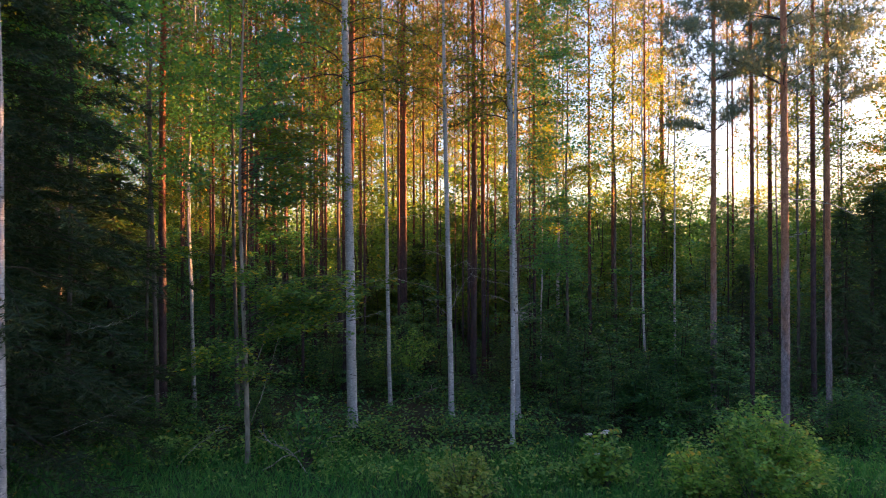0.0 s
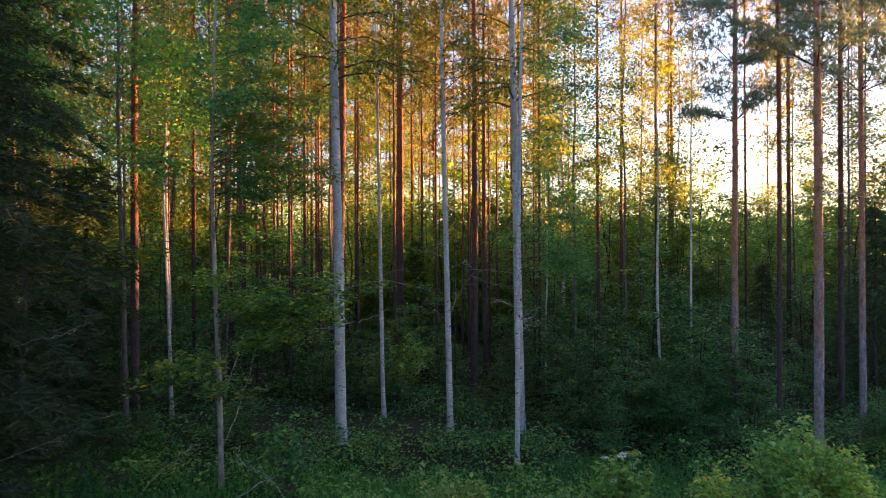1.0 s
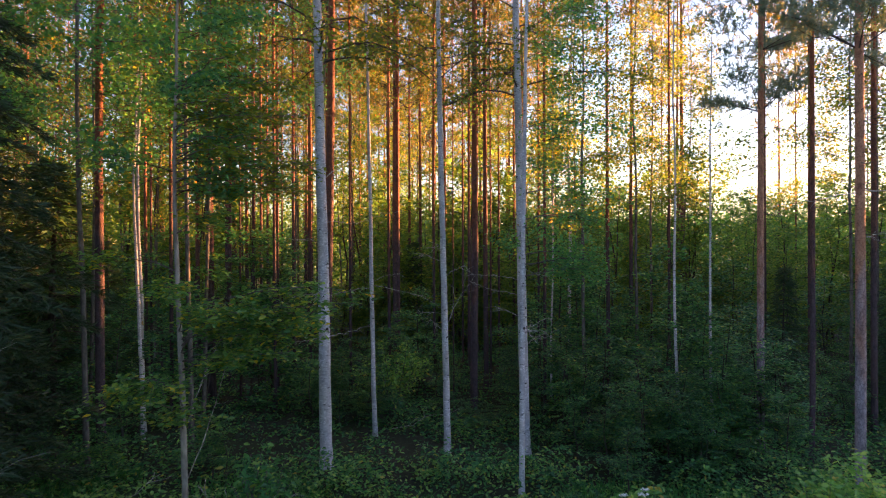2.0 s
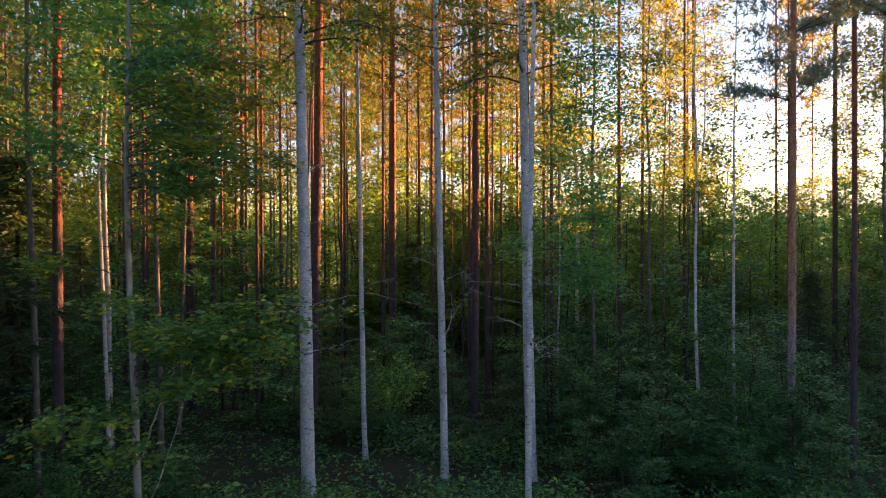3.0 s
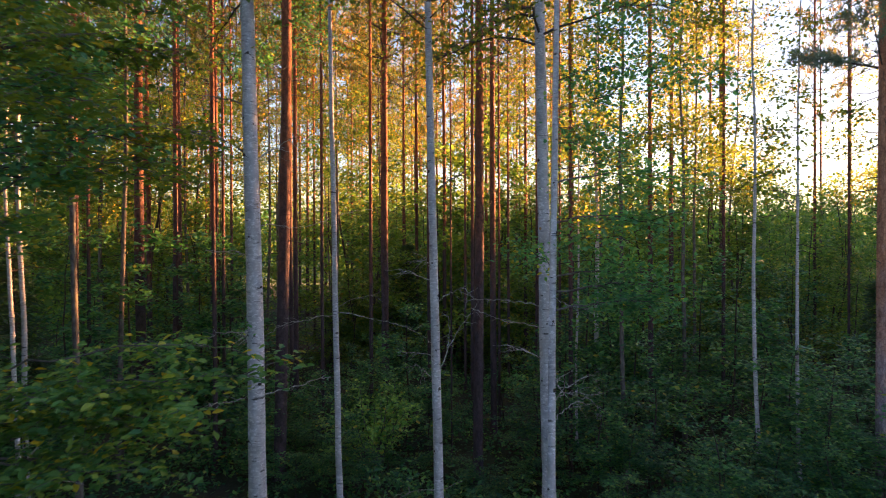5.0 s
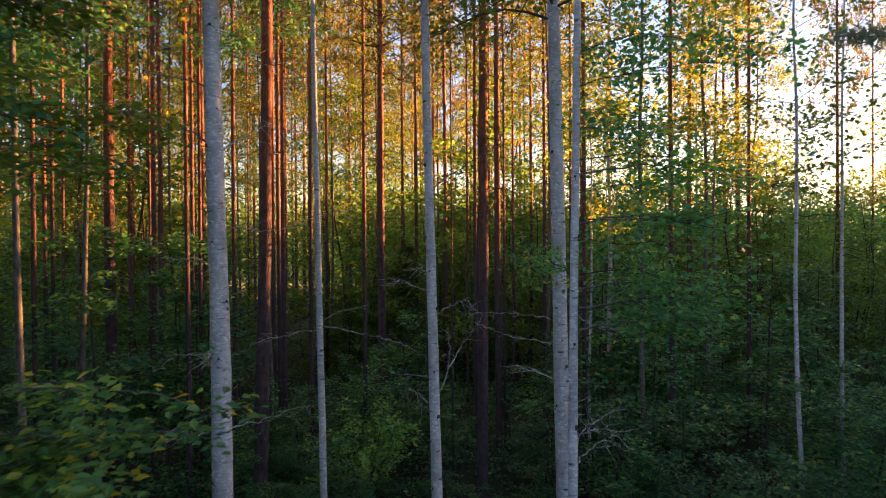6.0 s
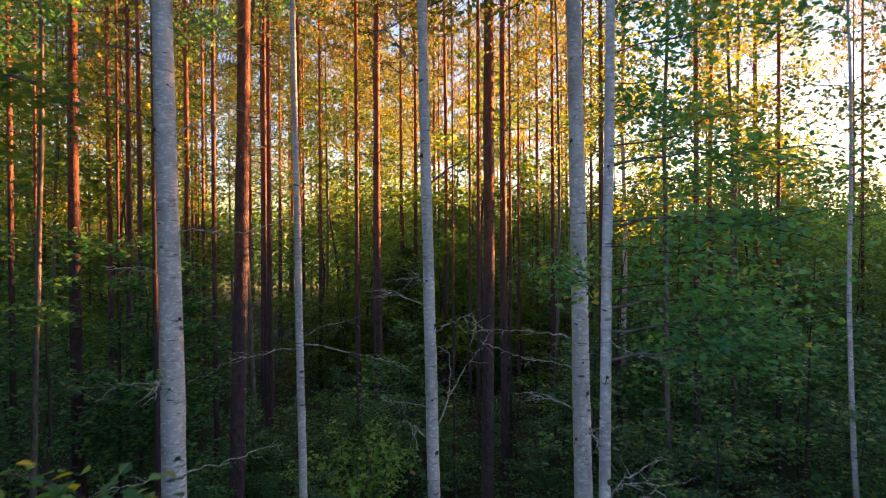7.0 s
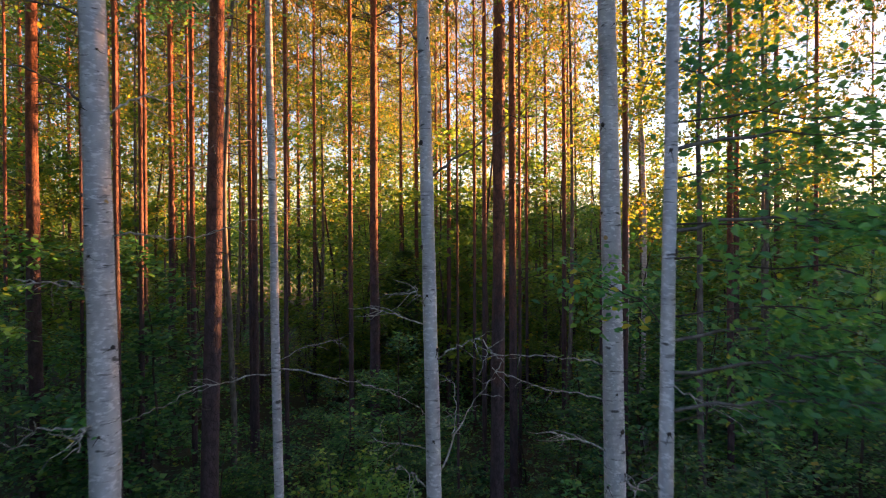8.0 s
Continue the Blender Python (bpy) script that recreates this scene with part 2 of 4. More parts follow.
def leaves(soup, centres, size, rng, fold=False, up=0.2, hang=0.3, slim=0.7):
    """A blade at each centre: a rhombus, or two halves folded along the rib."""
    c = np.asarray(centres, float)
    n = len(c)
    if not n:
        return
    along = unit(rng.normal(size=(n, 3)) * [1, 1, 0.6] - [0, 0, hang])
    normal = unit(np.cross(along, rng.normal(size=(n, 3))))
    normal = np.where(normal[:, 2:3] < 0, -normal, normal)
    normal = unit(normal + [0, 0, up])
    side = unit(np.cross(normal, along))
    along = np.cross(side, normal)
    length = size * rng.uniform(0.65, 1.25, (n, 1))
    width = length * slim * rng.uniform(0.8, 1.1, (n, 1))
    base, tip = c - along * length * 0.5, c + along * length * 0.5
    mid = c - along * length * 0.08
    if fold:
        lift = normal * width * 0.16
        q = [base, mid + side * width * 0.5 + lift, c + along * length * 0.25 + side * width * 0.34 + lift, tip,
             c + along * length * 0.25 - side * width * 0.34 + lift, mid - side * width * 0.5 + lift]
        v = np.stack(q, 1).reshape(-1, 3)
        o = np.arange(n)[:, None] * 6
        f = np.concatenate([o + [0, 1, 2, 3], o + [0, 3, 4, 5]])
    else:
        v = np.stack([base, mid + side * width * 0.5, tip, mid - side * width * 0.5], 1).reshape(-1, 3)
        f = np.arange(n)[:, None] * 4 + [0, 1, 2, 3]
    soup.add(v, f)


def needles(soup, centres, axes, rng, per=9, length=0.11, width=0.012, spread=0.9):
    """Tufts of thin needles round each centre, fanning out along its axis."""
    c, a = np.repeat(centres, per, 0), np.repeat(unit(np.asarray(axes, float)), per, 0)
    n = len(c)
    d = unit(a + spread * rng.normal(size=(n, 3)))
    s = unit(np.cross(d, rng.normal(size=(n, 3))))
    l = length * rng.uniform(0.7, 1.3, (n, 1))
    v = np.stack([c - s * width * 0.5, c + s * width * 0.5, c + d * l + s * width * 0.25, c + d * l - s * width * 0.25], 1).reshape(-1, 3)
    soup.add(v, np.arange(n)[:, None] * 4 + [0, 1, 2, 3])


def part(name, me, material, parent, label=""):
    """One mesh as a part of a thing."""
    if not me.materials:
        me.materials.append(material)
    ob = new(name, me)
    ob.parent = parent
    return tagged(ob, label)


def thing(name, label, category, group="", at=(0, 0), turn=0.0, kind=""):
    ob = new(name)
    ob.empty_display_size = 0.3
    ob.matrix_world = pose(at[0], at[1], ground_z(*at), 0, 0, turn)
    return tagged(ob, label, category, group, kind)


def stem(rng, height, wobble, lean=(0, 0), n=26):
    """The bending line of a trunk from just under the ground up."""
    t = np.linspace(0, 1, n)
    bend = np.cumsum(np.cumsum(rng.normal(size=(n, 2)), 0), 0)
    bend = bend - bend[0] - t[:, None] * (bend[-1] - bend[0])
    bend *= wobble / (np.abs(bend).max() + 1e-9)
    return np.column_stack([bend[:, 0] + lean[0] * t * height, bend[:, 1] + lean[1] * t * height, -0.15 + t * (height + 0.15)])


def along_line(pts, z):
    return np.array([np.interp(z, pts[:, 2], pts[:, i]) for i in range(3)])


def limb_line(rng, start, azimuth, length, rise, sag=0.0, n=7, kink=0.06):
    t = np.linspace(0, 1, n)[:, None]
    way = np.array([math.cos(azimuth), math.sin(azimuth), rise])
    p = start + way * t * length + np.array([0, 0, -sag]) * t ** 2 * length
    p[1:] += np.cumsum(rng.normal(size=(n - 1, 3)) * kink * length / n ** 0.5, 0)
    return p


def broadleaf_parts(rng, height, radius, crown_from, spread, limbs, count, size, wobble=0.12, lean=(0, 0), sag=0.3, rise=0.55, fold=False, up=0.2,
                    sides=10, tight=0.16, bias=None, top=0.35, segments=26, bare=0, lite=False, stout=0.2, low=1.0, stray=0.85, swing=0.8, flat=0.7):
    """Trunk, limbs and crown meshes of a leafy tree."""
    trunk, wood, crown = Soup(), Soup(), Soup()
    line = stem(rng, height, wobble, lean, segments)
    taper = radius * (1 - 0.82 * np.linspace(0, 1, len(line)) ** 1.15)
    taper[:2] *= (1.35, 1.12)
    tube(trunk, line, taper, sides, 0.03, rng)
    for i in range(limbs):
        u = ((i + rng.uniform(0, 1)) / limbs) ** low
        z = crown_from + u * (height - crown_from) * 0.97
        az_l = rng.uniform(0, 2 * math.pi) if bias is None or rng.uniform() > stray else bias + rng.normal() * swing
        length = spread * (1 - (1 - top) * u) * rng.uniform(0.65, 1.15)
        p = limb_line(rng, along_line(line, z), az_l, length, rise * rng.uniform(0.5, 1.3), sag)
        r0 = max(0.005, radius * stout * (1 - 0.7 * u))
        tube(wood, p[[0, 2, 4, 6]] if lite else p, np.linspace(r0, 0.003, 4 if lite else len(p)), 3 if lite else 4)
        share = max(4, int(count / limbs * length / spread * 1.4))
        twigs = 5
        for k in range(twigs):
            s = rng.uniform(0.25, 1.0)
            q0 = p[min(len(p) - 1, int(s * (len(p) - 1) + 0.5))]
            tl = length * rng.uniform(0.25, 0.5)
            q = limb_line(rng, q0, az_l + rng.normal() * 0.9, tl, rng.uniform(-0.3, 0.6), sag, 4)
            if not lite or k < 1:
                tube(wood, q, np.linspace(r0 * 0.4 + 0.002, 0.002, 4), 3)
            m = share * 2 // (3 * twigs)
            w = rng.uniform(0.1, 1.05, (m, 1))
            c = q[0] + (q[-1] - q[0]) * w + rng.normal(size=(m, 3)) * tight * [1, 1, flat]
            leaves(crown, c, size, rng, fold, up)
        m = share // 3
        w = rng.uniform(0.3, 1.0, m)
        c = np.stack([np.interp(w, np.linspace(0, 1, len(p)), p[:, k]) for k in range(3)], 1) + rng.normal(size=(m, 3)) * tight * 0.8
        leaves(crown, c, size, rng, fold, up)
    for i in range(bare):
        z = rng.uniform(0.15, 1.0) * crown_from
        p = limb_line(rng, along_line(line, z), rng.uniform(0, 6.28), rng.uniform(0.2, 0.8), rng.uniform(-0.3, 0.5), 0.1, 6, 0.12)
        tube(wood, p, np.linspace(0.008, 0.002, 6), 4)
    return trunk, wood, crown, line


def leafy(name, label, category, group, at, rng, bark, leaf, turn=0.0, **kw):
    ob = thing(name, label, category, group, at, turn)
    trunk, wood, crown, line = broadleaf_parts(rng, **kw)
    part("trunk", trunk.mesh("trunk", True), bark, ob)
    tagged(part("branchwork", wood.mesh("branchwork", True), DARKBARK if bark is not GREYBARK else GREYBARK, ob), kind="stuff")
    if crown.count:
        part("crown", crown.mesh("crown"), leaf, ob)
    return ob, line


def pine(name, label, rng, height=20.0, radius=0.1, crown_from=9.5, group="pines", tufts=15, per=5, blade=(0.17, 0.026), rings=34, sides=11, needle=NEEDLE, bark=None, full_to=12.5, gap=(0.45, 0.8), boughs=(3, 6), reach=1.9):
    """A Scots pine: bare trunk with dead stubs, and plates of needles high up."""
    ob = thing(name, label, "pine tree", group)
    trunk, wood, crown = Soup(), Soup(), Soup()
    line = stem(rng, height, 0.045, (0, 0), rings)
    t = np.linspace(0, 1, len(line))
    taper = radius * (1 - 0.85 * t ** 1.3)
    taper[0] *= 1.3
    tube(trunk, line, taper, sides, 0.035, rng)
    for i in range(46):
        z = 2.0 + (crown_from - 1.0) * rng.uniform() ** 0.6
        p = limb_line(rng, along_line(line, z), rng.uniform(0, 6.28), rng.uniform(0.15, 0.5) + 1.3 * rng.uniform() * (z / crown_from) ** 2, rng.uniform(-0.25, 0.25), 0.15, 5, 0.12)
        tube(wood, p, np.linspace(0.009, 0.003, 5), 3)
    z = crown_from
    while z < height - 0.3:
        u = (z - crown_from) / (height - crown_from)
        for k in range(rng.integers(*boughs)):
            az_l, length = rng.uniform(0, 6.28), (reach * (1 - u) ** 0.7 + 0.35) * rng.uniform(0.55, 1.2)
            p = limb_line(rng, along_line(line, z), az_l, length, rng.uniform(-0.05, 0.5), -0.15, 6)
            tube(wood, p[[0, 2, 3, 5]], np.linspace(0.017 * (1 - 0.6 * u), 0.004, 4), 3)
            m = max(2, int((tufts if z < full_to else tufts * 0.4) * length))
            w = rng.uniform(0.35, 1.05, m)
            c = np.stack([np.interp(w, np.linspace(0, 1, 6), p[:, i]) for i in range(3)], 1)
            side = np.array([-math.sin(az_l), math.cos(az_l), 0])
            c += side * (rng.normal(size=(m, 1)) * 0.22 * length) + rng.normal(size=(m, 3)) * [0.08, 0.08, 0.06]
            needles(crown, c, np.array([math.cos(az_l), math.sin(az_l), 0.5]) + rng.normal(size=(m, 3)) * 0.5, rng, per, *blade)
        z += rng.uniform(*gap)
    part("trunk", trunk.mesh("trunk", True), bark or PINE, ob)
    tagged(part("branchwork", wood.mesh("branchwork", True), DARKBARK, ob), kind="stuff")
    part("crown", crown.mesh("crown"), needle, ob)
    return ob


def spruce(name, label, rng, at, height, reach, whorl=0.42, per=40, low=0.3, category="spruce tree", group="", size=0.1, needle=SPRUCE):
    """A spruce: a cone of drooping boughs, each hung with short needle sprays."""
    ob = thing(name, label, category, group, at)
    trunk, wood, crown = Soup(), Soup(), Soup()
    line = stem(rng, height, 0.05)
    tube(trunk, line, np.linspace(height * 0.013, 0.01, len(line)), 8)
    z = low
    while z < height - 0.15:
        u = z / height
        for k in range(8):
            length = reach * (1 - u) ** 0.85 * rng.uniform(0.7, 1.12) + 0.08
            az_l = rng.uniform(0, 6.28)
            p = limb_line(rng, along_line(line, z), az_l, length, rng.uniform(-0.15, 0.15), 0.32, 7, 0.03)
            p[-2:, 2] += 0.05 * length
            tube(wood, p, np.linspace(0.012, 0.003, 7), 3)
            m = max(6, int(per * length))
            w = rng.uniform(0.12, 1.03, m)
            c = np.stack([np.interp(w, np.linspace(0, 1, 7), p[:, i]) for i in range(3)], 1)
            side = np.array([-math.sin(az_l), math.cos(az_l), 0])
            off = rng.normal(size=(m, 1)) * 0.16 * length * (1.15 - w[:, None])
            c += side * off + [0, 0, -0.03] + rng.normal(size=(m, 3)) * 0.025
            ax = np.array([math.cos(az_l), math.sin(az_l), -0.35]) + side * np.sign(off) * 0.8
            needles(crown, c, ax, rng, 3, size * 1.5, size * 0.2, 0.4)
        z += whorl * rng.uniform(0.7, 1.2) * (1 - 0.5 * u)
    part("trunk", trunk.mesh("trunk", True), DARKBARK, ob)
    tagged(part("branchwork", wood.mesh("branchwork", True), DARKBARK, ob), kind="stuff")
    part("crown", crown.mesh("crown"), needle, ob)
    return ob


def place(x, y, turn, sx=1.0, sz=1.0):
    return pose(x, y, ground_z(x, y), 0, 0, turn) @ Matrix.Diagonal((sx, sx, sz, 1))


def dead_branch(tree, pts, r0=0.011, r1=0.004, material=None):
    """A bare bough of a tree, through the given points in the tree's own metres."""
    pts = np.array(pts, float)
    t = np.linspace(0, 1, len(pts))
    fine = np.linspace(0, 1, len(pts) * 4)
    rng = np.random.default_rng(len(tree.children) * 7 + 3)
    p = np.stack([np.interp(fine, t, pts[:, i]) for i in range(3)], 1)
    p[1:-1] = 0.25 * p[:-2] + 0.5 * p[1:-1] + 0.25 * p[2:]
    p[2:] += rng.normal(size=(len(p) - 2, 3)) * 0.008
    s = Soup()
    tube(s, p, 0.8 * np.linspace(r0, r1, len(p)) * rng.uniform(0.6, 1.4, len(p)), 6)
    bough = part("dead_branch", s.mesh("dead_branch", True), material or LICHEN, tree, "bare lichen-grey bough")
    for k in range(7):
        j = rng.integers(len(p) // 4, len(p) - 1)
        d = p[j] - p[j - 1]
        q = limb_line(rng, p[j], math.atan2(d[1], d[0]) + rng.choice([-0.9, 0.9]), rng.uniform(0.06, 0.28), rng.uniform(-0.7, 0.7), 0.1, 5, 0.12)
        s = Soup()
        tube(s, q, np.linspace(r1 * 0.9, 0.0015, 5), 4)
        part("twig", s.mesh("twig", True), material or LICHEN, bough)


# ---- the ground ----
def build_ground():
    near_x, near_y = np.arange(-26, 26.1, 0.5), np.arange(4, 50.1, 0.5)
    far = np.array([30, 40, 60, 90, 140, 220, 400, 800, 1600, 3000.0])
    xs = np.concatenate([-far[::-1], near_x, far])
    ys = np.concatenate([-far[::-1], [-20, -10, -5, 0], near_y, far[2:] + 10])
    v = [(x, y, ground_z(x, y)) for y in ys for x in xs]
    w, h = len(xs), len(ys)
    f = [(j * w + i, j * w + i + 1, (j + 1) * w + i + 1, (j + 1) * w + i) for j in range(h - 1) for i in range(w - 1)]
    ob = new("ground", mesh_of("ground", v, f, True))
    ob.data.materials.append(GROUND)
    tagged(ob, "mossy forest floor with grass at the wood's edge", "ground", kind="structure")


build_ground()


def on_ground(x, y, z):
    return np.array([[a, b, ground_z(a, b) + c] for a, b, c in zip(x, y, z)])


def grass_sheet():
    """Grass of the clearing, blade by blade."""
    rng = np.random.default_rng(5)
    s = Soup()
    n = 40000
    x, y = rng.uniform(-9, 11, n), 9.2 + 5.2 * rng.uniform(0, 1, n) ** 1.1
    x, y = np.append(x, rng.uniform(-9, 9, 16000)), np.append(y, rng.uniform(-3, 9.4, 16000))
    keep = np.array([noise.noise((a * 0.6, b * 0.6, 2.0)) for a, b in zip(x, y)]) + (12.8 - y) * 0.35 > -0.35
    x, y = x[keep], y[keep]
    n = len(x)
    root = on_ground(x, y, np.full(n, -0.01))
    tall = rng.uniform(0.06, 0.22, (n, 1))
    d = rng.normal(size=(n, 3)) * [0.45, 0.45, 0] + [0, 0, 1]
    s0 = unit(np.cross(d, rng.normal(size=(n, 3)))) * 0.009
    v = np.stack([root - s0, root + s0, root + d * tall + s0 * 0.2, root + d * tall - s0 * 0.2], 1).reshape(-1, 3)
    s.add(v, np.arange(n)[:, None] * 4 + [0, 1, 2, 3])
    ob = new("grass", s.mesh("grass"))
    ob.data.materials.append(GRASS)
    tagged(ob, "lush green grass of the shaded clearing", "grass", kind="stuff")


def herb_sheet(name, label, leaf, seed, count, y0, depth, power, tall, size):
    """Low herbs, ferns and seedlings."""
    rng = np.random.default_rng(seed)
    s = Soup()
    for i in range(count):
        y = y0 + depth * rng.uniform() ** power
        x = rng.uniform(-0.62 * y, 0.66 * y)
        h = rng.uniform(0.35, 1.0) * tall
        if noise.noise((x * 0.5, y * 0.5, 9.0)) < (0.08 if y > 14.5 else -0.12) or (x < -2.2 and y > 12.5 and i % 2):
            h *= 0.3                                # only low shoots in the dark hollows
        m = max(14, int(95 * h))
        c = np.array([x, y, ground_z(x, y)]) + rng.normal(size=(m, 3)) * [0.13, 0.13, 0] + rng.uniform(0.05, 1, (m, 1)) * [0, 0, h]
        leaves(s, c, size, rng, False, 0.55, 0.1, 0.5)
    ob = new(name, s.mesh(name))
    ob.data.materials.append(leaf)
    tagged(ob, label, "undergrowth", kind="stuff")


grass_sheet()
herb_sheet("herbs", "dark green herbs and seedlings covering the forest floor", LEAF_DARK, 6, 1900, 13.4, 16, 1.5, 0.75, 0.085)
herb_sheet("shade_herbs", "dark leafy ground cover deep under the pines", LEAF_DARK, 8, 2700, 16.5, 30, 1.0, 0.65, 0.11)
herb_sheet("meadow_herbs", "fresh green herbs in the grass at the clearing", LEAF_FRESH, 7, 480, 10.6, 4.2, 0.9, 0.55, 0.085)

def knot(tree, line, radius, z, azimuth, size):
    """A dark branch scar with two thin brows running down the bark."""
    r = radius * (1 - 0.82 * (z / line[-1][2]) ** 1.15)
    c = along_line(line, z)
    out = np.array([math.cos(azimuth), math.sin(azimuth), 0.0])
    g = rnd(int(z * 97))
    s = Soup()
    tube(s, [c + out * r * 0.9, c + out * (r + 0.004), c + out * (r + 0.009), c + out * (r + 0.011)], np.array([0.02, 0.017, 0.009, 0.001]) * size, 8, 0.15, g)
    for side in (-1, 1):
        reach, drop = g.uniform(0.1, 0.22), g.uniform(0.006, 0.02)
        pts = [c + (r - 0.0015) * np.array([math.cos(azimuth + side * k * reach), math.sin(azimuth + side * k * reach), 0]) - [0, 0, drop * k] for k in range(5)]
        tube(s, pts, np.array([0.006, 0.005, 0.004, 0.0025, 0.0005]) * size, 5, 0.2, g)
    part("knot", s.mesh("knot", True), DARKBARK, tree, "dark branch scar")


# ---- the birches at the wood's edge ----
def rnd(k):
    return np.random.default_rng(k)


BIG = dict(crown_from=6.7, spread=2.0, limbs=32, count=5600, size=0.072, sag=0.55, low=1.5, tight=0.15)
birch_l, line_l = leafy("birch_tree", "pale grey-white birch with dark scars and bare boughs", "birch tree", "birches", (-1.864, 14.71), rnd(11), BIRCH, LEAF,
                        height=17, radius=0.105, wobble=0.035, lean=(-0.0125, 0), sides=18, segments=60, **BIG)
birch_c, line_c = leafy("birch_tree", "slim white birch with crooked bare boughs", "birch tree", "birches", (0.182, 15.81), rnd(12), BIRCH, LEAF,
                        height=16, radius=0.064, wobble=0.035, lean=(-0.014, 0), sides=16, segments=60, **BIG)
birch_r, line_r = leafy("birch_tree", "sturdy white birch with knots and dead boughs", "birch tree", "birches", (1.65, 16.09), rnd(13), BIRCH, LEAF,
                        height=17, radius=0.095, wobble=0.03, lean=(-0.02, 0), sides=18, segments=60, **BIG)
birch_t, line_t = leafy("birch_tree", "thin grey birch with long drooping dead boughs", "birch tree", "birches", (-1.226, 16.64), rnd(14), BIRCH, LEAF,
                        height=13, radius=0.048, wobble=0.05, lean=(-0.02, 0), sides=12, segments=50, crown_from=7.8, spread=1.3, limbs=16, count=2200, size=0.07, sag=0.5)
aspen_r, line_a = leafy("aspen_tree", "slender pale aspen with leafy low limbs", "aspen tree", "", (1.33, 13.83), rnd(15), BIRCH, ASPEN,
                        height=12, radius=0.046, wobble=0.05, lean=(0.02, 0), sides=14, segments=50, crown_from=3.2, spread=1.35, limbs=40, count=8800, size=0.056,
                        sag=0.25, rise=0.3, fold=True, bias=0.15, tight=0.13, top=0.8, stout=0.09, stray=1.0, swing=0.6)
aspen_l, line_s = leafy("aspen_tree", "small grey-stemmed aspen with spreading leafy limbs", "aspen tree", "", (-3.32, 12.17), rnd(16), ASPENBARK, ASPEN,
                        height=9.0, radius=0.045, wobble=0.12, lean=(0.0, 0), sides=12, segments=40, crown_from=4.4, spread=1.15, limbs=30, count=5200, size=0.07, low=1.3,
                        sag=0.2, rise=0.35, fold=True, bias=0.1, tight=0.11, top=0.9)
for tree, line, r, heights in ((birch_l, line_l, 0.105, (1.7, 2.35, 2.9, 3.45, 4.02, 4.4, 4.95, 5.3, 6.1)), (birch_c, line_c, 0.064, (1.3, 2.1, 2.6, 3.3, 3.72, 4.1, 4.9, 5.7)),
                               (birch_r, line_r, 0.095, (2.3, 2.75, 3.05, 3.5, 4.1, 4.5, 5.2, 6.0)), (aspen_r, line_a, 0.046, (1.6, 2.6, 3.3, 4.2, 4.7))):
    for k, z in enumerate(heights):
        knot(tree, line, r, z, -1.57 + (-0.9, 0.7, 0.1, 1.2, -0.3, -1.2)[k % 6], (0.7, 1.1, 0.55, 0.9, 0.6)[k % 5])
for k, (x, y, r, h, crown_from) in enumerate([(4.83, 17.06, 0.034, 10, 5.0), (5.82, 17.81, 0.034, 9, 4.5), (-5.74, 16.54, 0.04, 9, 4.2), (3.81, 23.55, 0.06, 13, 6.5),
                                              (-5.92, 17.04, 0.045, 12, 6.0), (-5.6, 9.05, 0.07, 14, 4.9), (2.9, 21.2, 0.03, 8, 4.0)]):
    leafy("birch_tree", "thin young birch with a light leafy top", "birch tree", "young birches", (x, y), rnd(30 + k), BIRCH, LEAF, height=h, radius=r, crown_from=crown_from,
          spread=1.1, limbs=14, count=1800, size=0.07, wobble=0.15, bare=5)

for k, (x, y, h, cf) in enumerate([(3.4, 19.0, 12, 5.4), (5.2, 21.5, 13, 5.0), (6.6, 25.0, 13, 5.5), (4.6, 26.5, 14, 6.0), (8.6, 27.5, 12, 5.2), (2.4, 24.0, 14, 6.5), (11.0, 20.8, 13, 5.0), (12.6, 22.4, 14, 4.6), (9.7, 19.4, 12, 5.6),
                                  (-5.1, 18.1, 13, 6.0), (-7.6, 18.2, 13, 5.5), (-2.9, 20.6, 14, 7.0), (-8.8, 15.2, 12, 5.0), (12.5, 26.5, 12, 5.0)]):
    leafy("birch_tree", "leafy birch with a loose green and gold crown", "birch tree", "leafy birches", (x, y), rnd(200 + k), GREYBARK, ASPEN if x < -2 else LEAF, height=h, radius=0.045, crown_from=cf,
          spread=1.5, limbs=34, count=7500, size=0.072, wobble=0.15, sag=0.4, tight=0.2, bare=4)

for k, (x, y) in enumerate([(-5.7, 14.3), (-7.4, 13.8), (-4.6, 16.0), (-6.7, 12.7)]):
    leafy("aspen_tree", "tall aspen with a dense dark green crown", "aspen tree", "tall aspens", (x, y), rnd(250 + k), GREYBARK, ASPEN, height=13, radius=0.05, crown_from=4.9 + 0.5 * k, spread=2.2,
          limbs=38, count=9500, size=0.09, wobble=0.15, sag=0.3, tight=0.22)
gold = [leafy("birch_tree", "leafy birch glowing gold in the low sun", "birch tree", "sunlit birches", (0, 0), rnd(240 + k), GREYBARK, LEAF, height=13 + k, radius=0.05, crown_from=4.6 + 0.8 * k,
              spread=1.9, limbs=30, count=8500, size=0.078, wobble=0.15, sag=0.35, tight=0.26, lite=True)[0] for k in range(3)]
